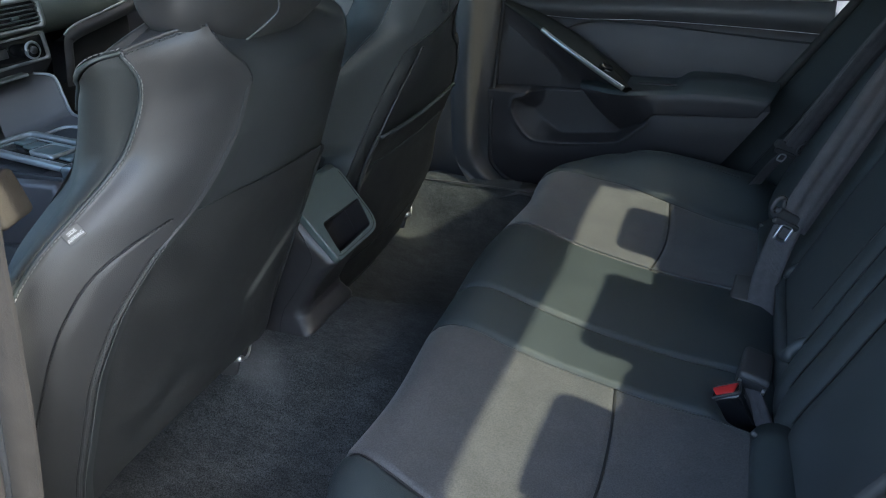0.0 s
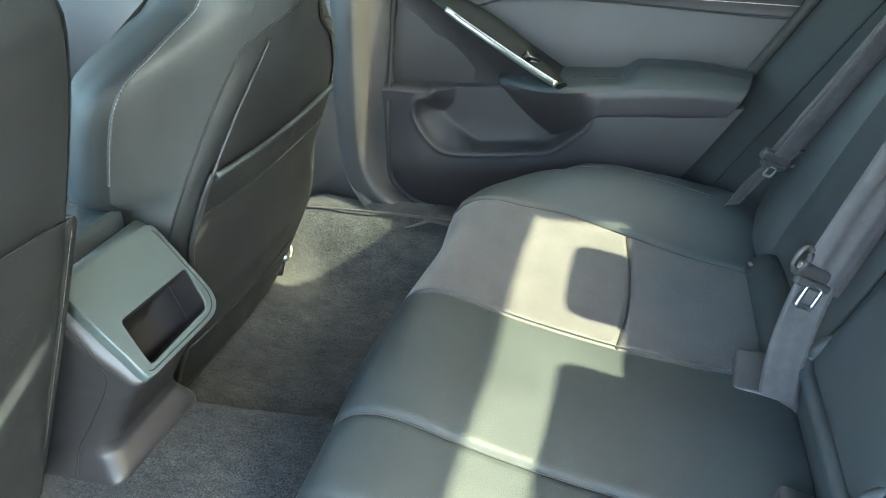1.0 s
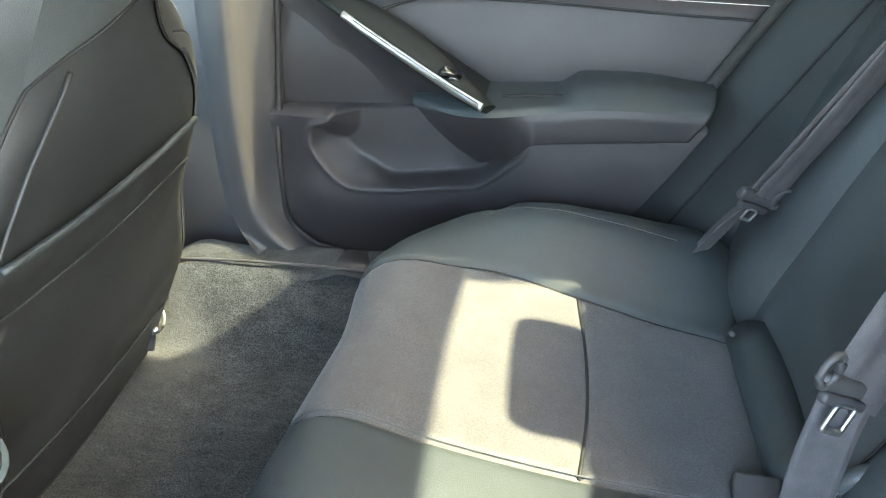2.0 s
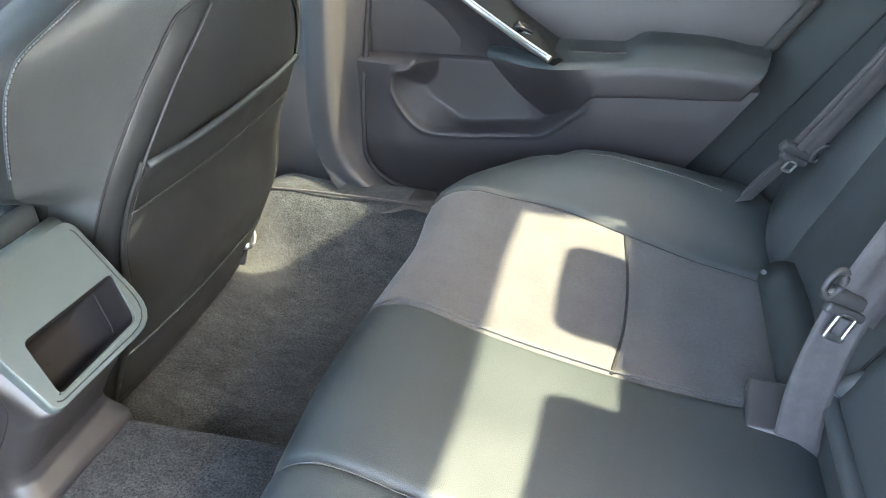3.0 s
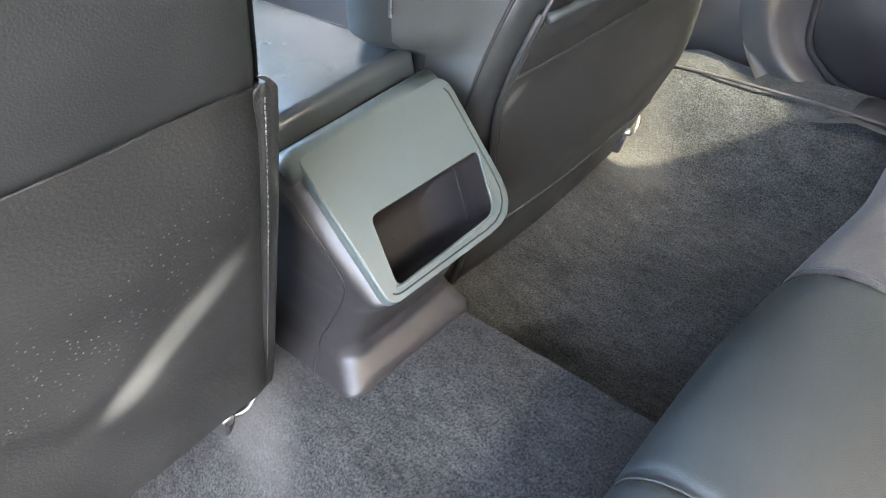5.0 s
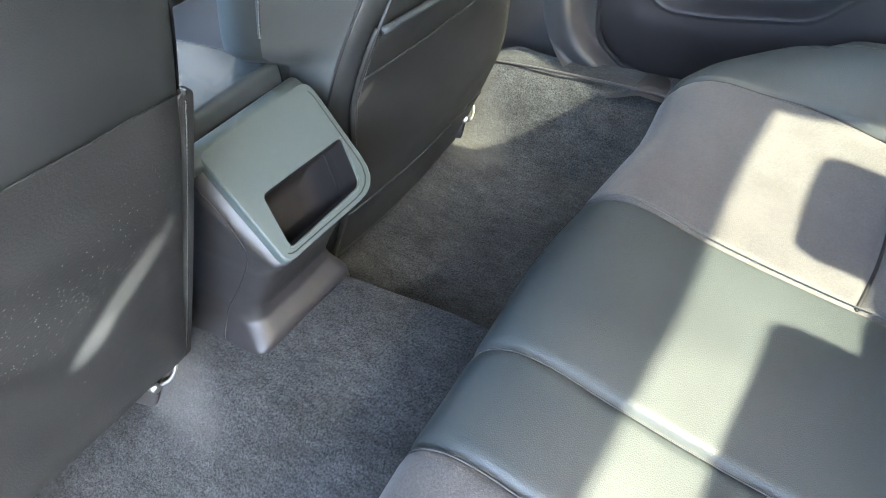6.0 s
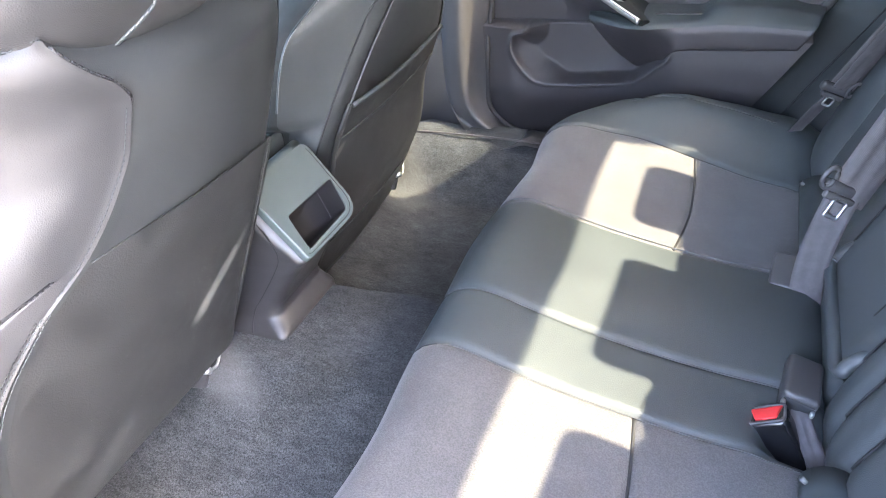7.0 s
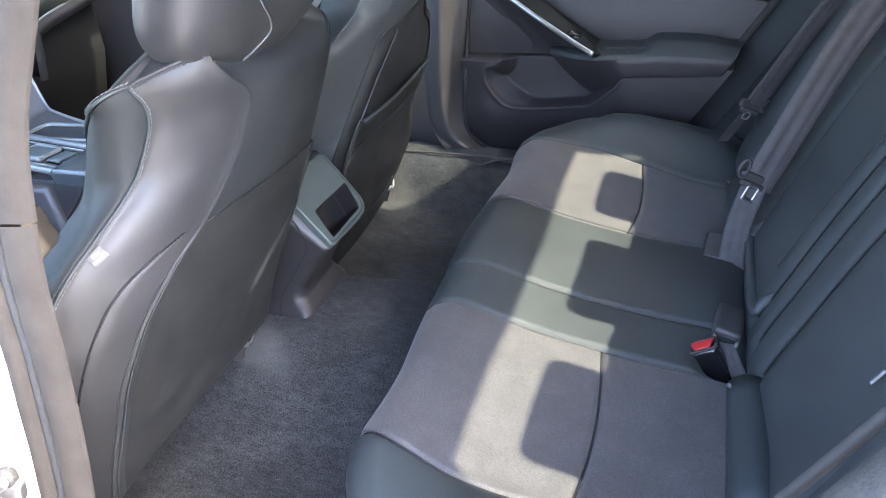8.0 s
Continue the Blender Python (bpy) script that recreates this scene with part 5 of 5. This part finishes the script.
# side trim beside the rear backrest (far and near)
for side in (1, -1):
    rows = []
    for k in range(25):
        t = k / 24
        z = 0.22 + 0.62 * t
        x0 = 0.070 + 0.65 * (z - 0.236)
        rows.append([(x0 + d, side * y, z) for d, y in ((-0.006, 0.71), (0.0, 0.695), (0.008, 0.684), (0.030, 0.664), (0.055, 0.648), (0.062, 0.642), (0.070, 0.630), (0.10, 0.61), (0.16, 0.58))])
    tagged(part("trim_side", sheet(rows), BOLSTER_LEATHER if side > 0 else LEATHER), "charcoal trim panel between door and backrest", "side trim", kind="structure")
    if side > 0:
        tagged(part("trim_seam", tube([(0.070 + 0.65 * (z - 0.236) + 0.0595, 0.6435, z) for z in [0.23 + 0.03 * k for k in range(20)]], 0.0018, 6), DARK), "dark joint in the side trim", "side trim", kind="structure")
        tagged(part("trim_seal", tube([(0.050 + 0.65 * t, side * 0.703, 0.225 + t) for t in [0.05 * k for k in range(14)]], 0.009, 8), RUBBER), "black rubber door seal", "door seal", kind="structure")
for name, r, dx, dy, z0, z1, m, text, kind_ in (("trim_near_seal", 0.0032, 0.0, 0.0, 0.55, 0.80, DARK, "black rubber lip of the open doorway", "door seal"), ("trim_near_jamb", 0.017, 0.010, -0.030, 0.53, 0.82, RUBBER, "dark moulded jamb of the open doorway", "door jamb")):
    tagged(part(name, tube([(0.165 + dx + 0.49 * (z0 + (z1 - z0) * k / 12 - 0.634), -0.66 + dy, z0 + (z1 - z0) * k / 12) for k in range(13)], r, 12), m), text, kind_, kind="structure")

# rear deck, rear pillars and the bodywork that closes the cabin
tagged(part("rear_deck", rbox(0.52, 1.05, -0.62, 0.62, 0.72, 0.76, 0.01), TRIM), "charcoal rear parcel shelf", "parcel shelf", kind="structure")
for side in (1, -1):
    # unseen rails: far one set in for the sun, near one out for shade
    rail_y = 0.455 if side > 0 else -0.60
    # unseen pillar; far outline drawn to mask the sun on door and carpet
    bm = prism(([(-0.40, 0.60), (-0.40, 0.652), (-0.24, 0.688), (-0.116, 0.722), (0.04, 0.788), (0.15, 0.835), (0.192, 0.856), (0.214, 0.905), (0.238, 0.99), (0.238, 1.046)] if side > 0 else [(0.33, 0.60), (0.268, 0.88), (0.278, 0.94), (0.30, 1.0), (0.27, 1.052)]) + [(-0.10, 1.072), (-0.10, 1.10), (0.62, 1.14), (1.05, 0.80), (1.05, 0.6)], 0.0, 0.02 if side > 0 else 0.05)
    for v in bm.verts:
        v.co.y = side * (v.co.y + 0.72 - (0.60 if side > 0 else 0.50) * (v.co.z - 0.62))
    tagged(part("pillar_rear_mask", bm, HEADLINER, smooth=False), "pale rear roof pillar out of view, edge drawn to mask the sun", "roof pillar", kind="structure")
    tagged(part("rail_roof", tube(spline([(-1.2, side * 0.55, 0.99), (-0.7, rail_y + 0.005 * side, 1.08), (0.0, rail_y, 1.09), (0.45, rail_y, 1.08)]), 0.022 if side > 0 else 0.034, 10), HEADLINER), "pale roof rail out of view, moved to steer the sun", "roof rail", kind="structure")
tagged(part("wall_boot", rbox(0.6, 1.6, -0.75, 0.75, -0.05, 0.70, 0.02), PAINT), "white painted rear body", "car body", kind="structure")
tagged(part("wall_near_front", rbox(-1.9, -0.46, -0.80, -0.70, 0.0, 0.60, 0.01), TRIM), "lining of the closed front door", "car wall", kind="structure")
tagged(part("wall_near_rear", rbox(0.34, 0.62, -0.78, -0.66, -0.02, 0.60, 0.02), PAINT), "white painted rear wing", "car wall", kind="structure")
tagged(part("wall_front", rbox(-1.98, -1.75, -0.75, 0.75, 0.0, 0.72, 0.02), DARK), "dark bulkhead", "bulkhead", kind="structure")
tagged(part("sill_near", rbox(-0.46, 0.34, -0.76, -0.64, -0.02, 0.13, 0.02), TRIM), "charcoal scuff plate on the near sill", "door sill", kind="structure")

# near centre pillar: trim, seal and painted flange
# height, and the place of the trim's rear edge
NEAR = ((0.20, -0.445, -0.632), (0.25, -0.43, -0.63), (0.417, -0.382, -0.620), (0.518, -0.359, -0.613), (0.577, -0.350, -0.607), (0.651, -0.340, -0.600), (0.744, -0.322, -0.587), (0.85, -0.270, -0.575), (0.98, -0.205, -0.56))
near = thing("near_pillar", "taupe-grey centre pillar with rubber seals and white painted edge", "pillar", kind="structure")
def strip(name, a, b, material, y_out, label, z0=0.20, z1=0.98, round_=0.006):
    rows = []
    for k in range(41):
        z = z0 + (z1 - z0) * k / 40
        x, y = lerp(NEAR, z)
        wob = 0.0006 * noise.noise((z * 22, a * 90, 1.7))
        rows.append([Vector((x - u, y + v + wob, z)) for u, v in ((a, y_out + 0.003), (a + 0.0008, y_out + 0.0006), (a + 0.0016, y_out), (a + 0.30 * (b - a), y_out - 0.5 * round_), (a + 0.32 * (b - a), y_out - 0.62 * round_), (b - 0.16 * (b - a), y_out - round_), (b - 0.12 * (b - a), y_out - round_ + 0.0005), (b - 0.0012, y_out + 0.001), (b, y_out + 0.016))])
    return part(name, sheet(rows), material, near, label)
strip("trim", 0.0, 0.031, PILLAR, 0.0, "taupe pillar trim", 0.20, 0.6985)
strip("upper_trim", 0.0, 0.031, PILLAR, 0.0012, "taupe upper pillar trim", 0.70, 0.98)
strip("seal", 0.031, 0.040, RUBBER, -0.001, "dark rubber seal", round_=0.003)
strip("flange", 0.040, 0.056, PILLAR, -0.006, "dusty flange", round_=0.004)
strip("painted_side", 0.055, 0.24, PAINT, -0.012, "white painted pillar")
part("belt_cover", rbox(-0.012, 0.012, -0.030, 0.012, -0.020, 0.020, 0.006, 3, pose(-0.412, -0.538, 0.655, 0, -12, 20)), PILLAR, near, "taupe plastic belt guide cover")
swung = thing("rear_door", "white rear door with charcoal lining, swung wide open", "car door")
SWING = pose(-0.50, -0.80, 0.0, 0, 0, -68)
part("skin", prism([(0.0, 0.0), (0.78, 0.02), (0.86, 0.35), (0.80, 0.62), (0.0, 0.62)], -0.06, -0.02, 0.012), PAINT, swung, "white painted skin").matrix_world = SWING
part("lining", prism([(0.02, 0.02), (0.76, 0.04), (0.83, 0.35), (0.77, 0.60), (0.02, 0.60)], -0.018, 0.030, 0.014), DOOR_SOFT, swung, "charcoal lining").matrix_world = SWING
part("arm_pad", rbox(0.16, 0.66, 0.024, 0.075, 0.37, 0.45, 0.018, 3), LEATHER, swung).matrix_world = SWING
part("window_frame", ring_plate([(0.0, 0.62), (0.80, 0.62), (0.66, 1.02), (0.10, 1.04)], [(0.04, 0.64), (0.73, 0.64), (0.62, 0.985), (0.13, 1.00)], lambda p, d: Vector((p[0], -0.02 + d + 0.45 * (p[1] - 0.62), p[1])), 0.02), DARK, swung).matrix_world = SWING
latch = thing("door_check", "dusty grey steel door check arm on the white pillar", "door check")
CHECK = pose(-0.432, -0.648, 0.468, 0, 18, 8)
part("plate", rbox(-0.020, 0.018, -0.008, 0.004, -0.026, -0.002, 0.004, 3, CHECK), STEEL, latch)
arm = part("arm", tube([CHECK @ Vector(p) for p in ((-0.012, -0.010, -0.012), (0.004, -0.012, 0.004), (0.014, -0.010, 0.020))], 0.0075, 12), STEEL, latch)
for x, z in ((-0.010, -0.014), (0.013, 0.018)):
    part("bolt", tube([CHECK @ Vector((x, -0.010, z)), CHECK @ Vector((x, -0.021, z))], 0.0062, 6), STEEL, latch)
    part("washer", tube([CHECK @ Vector((x, -0.008, z)), CHECK @ Vector((x, -0.0165, z))], 0.0088, 20), RUBBER, latch)

# ---- seat belts ----
def ribbon(pts, width, parent, name="webbing", across=(0, 1, 0), twist=()):
    pts = spline(pts, 8)
    rows = []
    for i, p in enumerate(pts):
        way = (pts[min(i + 1, len(pts) - 1)] - pts[max(i - 1, 0)]).normalized()
        side = Vector(across) - way * way.dot(Vector(across))
        side.normalize()
        nrm = way.cross(side)
        rows.append([p + side * width * (j / 8 - 0.5) + nrm * ((0.0018 if width > 0.04 else 0.0005) * math.sin(j * 1.9 + i * 0.10) + h) for j, h in [(j, 0.0008) for j in range(9)] + [(j, -0.0008) for j in range(8, -1, -1)]])
    return part(name, sheet(rows, True), BELT, parent, "grey woven webbing")


def set_at(p, up, across):
    """A frame at p: z along up, x along across."""
    z = Vector(up).normalized()
    x = Vector(across) - z * z.dot(Vector(across))
    x.normalize()
    y = z.cross(x)
    return Matrix(((x.x, y.x, z.x, p[0]), (x.y, y.y, z.y, p[1]), (x.z, y.z, z.z, p[2]), (0, 0, 0, 1)))


def belt_lock(belt, at, long, ring_at, tip=1.0):
    """Black sliding guide across the webbing with a steel tongue below it."""
    part("guide", rbox(-long / 2, long / 2, -0.006, 0.006, -0.008, 0.008, 0.005, 3, at), TRIM, belt, "black plastic belt guide")
    part("guide_lip", rbox(-long / 2 + 0.006, long / 2 - 0.006, -0.009, 0.0, -0.015, -0.005, 0.003, 3, at), TRIM, belt)
    part("loop", tube([at @ Vector((ring_at + 0.007 * math.cos(a_), -0.004, 0.010 + 0.013 * math.sin(a_))) for a_ in [2 * math.pi * k / 20 for k in range(21)]], 0.0034, 8), TRIM, belt, "grey plastic end loop")
    part("tongue", ring_plate(rounded(-0.0125 * tip, 0.0125 * tip, -0.012 - 0.028 * tip, -0.012, 0.003), rounded(-0.0085 * tip, 0.0085 * tip, -0.012 - 0.022 * tip, -0.010, 0.002), lambda p, d: at @ Vector((p[0], -0.008 - d, p[1])), 0.0025), STEEL, belt, "bright steel tongue")


belt = thing("rear_seat_belt", "grey seat belt hanging over the far backrest bolster", "seat belt", "rear seat belts")
ribbon([(0.150, 0.515, 0.270), (0.170, 0.507, 0.305), (0.192, 0.492, 0.350), (0.206, 0.480, 0.374), (0.214, 0.476, 0.386)], 0.026, belt, "lower_webbing", (0.75, 0.6, -0.2))
ribbon([(0.148, 0.522, 0.262), (0.172, 0.512, 0.318), (0.198, 0.494, 0.366), (0.212, 0.482, 0.386)], 0.020, belt, "folded_edge", (0.3, 0.9, 0.2))
ribbon([(0.212, 0.476, 0.382), (0.26, 0.455, 0.48), (0.32, 0.432, 0.60), (0.385, 0.43, 0.70), (0.43, 0.432, 0.76)], 0.042, belt, "shoulder_webbing", (1, 0.25, -0.4))
ribbon([(0.212, 0.469, 0.386), (0.253, 0.447, 0.475), (0.308, 0.432, 0.59), (0.37, 0.428, 0.69)], 0.026, belt, "folded_webbing", (1, 0.25, -0.4))
belt_lock(belt, set_at((0.209, 0.472, 0.390), (0.05, -0.02, 0.1), (1, 0.25, -0.4)), 0.048, 0.022, 0.55)

belt = thing("rear_seat_belt", "grey seat belt with steel tongue hanging beside the centre seat", "seat belt", "rear seat belts")
ribbon([(0.190, 0.116, 0.236), (0.186, 0.121, 0.268), (0.189, 0.135, 0.310), (0.198, 0.150, 0.348), (0.208, 0.162, 0.382)], 0.038, belt, "lower_webbing", (0.95, -0.1, -0.25))
ribbon([(0.208, 0.160, 0.376), (0.25, 0.185, 0.47), (0.31, 0.215, 0.60), (0.375, 0.240, 0.70), (0.43, 0.255, 0.76)], 0.048, belt, "shoulder_webbing", (1, 0.0, -0.4))
belt_lock(belt, set_at((0.207, 0.164, 0.390), (0.042, 0.025, 0.094), (1, 0.35, -0.4)), 0.058, -0.028, 0.85)

stalk = thing("belt_buckle", "grey buckle with a red edge tucked behind the centre belt", "belt buckle", "rear buckles")
BLOCK = pose(0.163, 0.148, 0.262, 16, 0, -6)
part("case", rbox(-0.019, 0.019, -0.026, 0.032, -0.013, 0.013, 0.005, 4, BLOCK), TRIM, stalk, "dark grey buckle block")
part("button", rbox(-0.014, 0.014, 0.030, 0.0335, -0.008, 0.006, 0.002, 2, BLOCK), RED, stalk, "red press button")

stalk = thing("belt_buckle", "black seat belt buckle with a bright red press button", "belt buckle", "rear buckles")
BUCKLE = set_at((0.150, -0.105, 0.262), (-0.46, 0.06, 0.86), (0.0, 1.0, 0.0))
part("case", rbox(-0.0140, 0.0140, -0.0205, 0.0205, -0.070, 0.005, 0.006, 3, BUCKLE), GLOSS, stalk, "black case")
part("button", prism([(-0.0085, -0.0105), (0.0085, -0.0165), (0.0085, 0.0165), (-0.0085, 0.0105)], 0.002, 0.0075, 0.0012, 2), RED, stalk, "red press button").matrix_world = BUCKLE @ Matrix(((1, 0, 0, 0), (0, 0, 1, 0), (0, 1, 0, 0), (0, 0, 0, 1)))
part("collar", ring_plate(rounded(-0.0135, 0.0135, -0.0200, 0.0200, 0.005), rounded(-0.0105, 0.0105, -0.0178, 0.0178, 0.004), lambda p, d: BUCKLE @ Vector((p[0], p[1], 0.0035 + d)), 0.003), TRIM, stalk)
part("care_label", rbox(-0.003, 0.003, -0.016, 0.016, -0.071, -0.068, 0.0008, 1, BUCKLE), WHITE_TAG, stalk, "white label edge")
stalk = thing("belt_buckle", "dark grey buckle on a short grey webbing strap", "belt buckle", "rear buckles")
BLOCK = pose(0.181, -0.048, 0.264, -3, 14, -6)
part("case", rbox(-0.019, 0.019, -0.036, 0.034, -0.013, 0.013, 0.006, 4, BLOCK), TRIM, stalk, "dark grey case")
part("mouth", rbox(-0.016, 0.016, -0.0375, -0.030, -0.009, 0.006, 0.002, 2, BLOCK), DARK, stalk, "dark slot")
for d in (-0.015, 0.015):
    part("hinge", rbox(d - 0.002, d + 0.002, -0.043, -0.034, -0.004, 0.003, 0.001, 1, BLOCK), STEEL, stalk, "steel hinge pin")
ribbon([(0.180, -0.078, 0.262), (0.182, -0.090, 0.258), (0.190, -0.108, 0.246), (0.200, -0.122, 0.232), (0.206, -0.134, 0.216)], 0.021, stalk, "strap", (1.0, 0.25, 0.1))
for side, y in ((-1, 0.19), (1, 0.372)):
    dot = thing("anchor_button", "small pale button on the leather seat roll", "button", "anchor buttons")
    part("cap", tube([(0.183, side * y, 0.276), (0.179, side * y, 0.280)], 0.0030, 10), GREY_TAG, dot)

# airbag tag
TAG_TURN = Matrix.Translation(TAG_AT) @ Vector((0.62, -0.62, 0.30)).to_track_quat("Z", "Y").to_matrix().to_4x4() @ pose(0, 0, 0, 0, 0, 28)
part("cloth", rbox(-0.0085, 0.0085, -0.0062, 0.0062, -0.0008, 0.0008, 0.0005, 1, TAG_TURN), GREY_TAG, tag)
for k, word in enumerate(("SIDE", "AIRBAG")):
    txt = bpy.data.curves.new("word", "FONT")
    txt.body, txt.size, txt.align_x, txt.extrude = word, 0.0046, "CENTER", 0.0001
    txt.materials.append(TAG_INK)
    w = new("word", txt)
    w.parent = tag
    w.matrix_world = TAG_TURN @ pose(0, 0.0008 - 0.0048 * k, 0.0010)

# small sewn label on the near backrest, its print too small to read
label = thing("sewn_label", "small white sewn label on the near rear backrest", "label")
LABEL = pose(0.283, -0.357, 0.462, 0, -62, 0)
part("cloth", rbox(-0.009, 0.009, -0.0022, 0.0022, -0.001, 0.001, 0.0006, 1, LABEL), WHITE_TAG, label)
part("print_bar", rbox(-0.007, 0.007, -0.0006, 0.0006, 0.001, 0.0014, 0.0002, 1, LABEL), GREY_TAG, label)
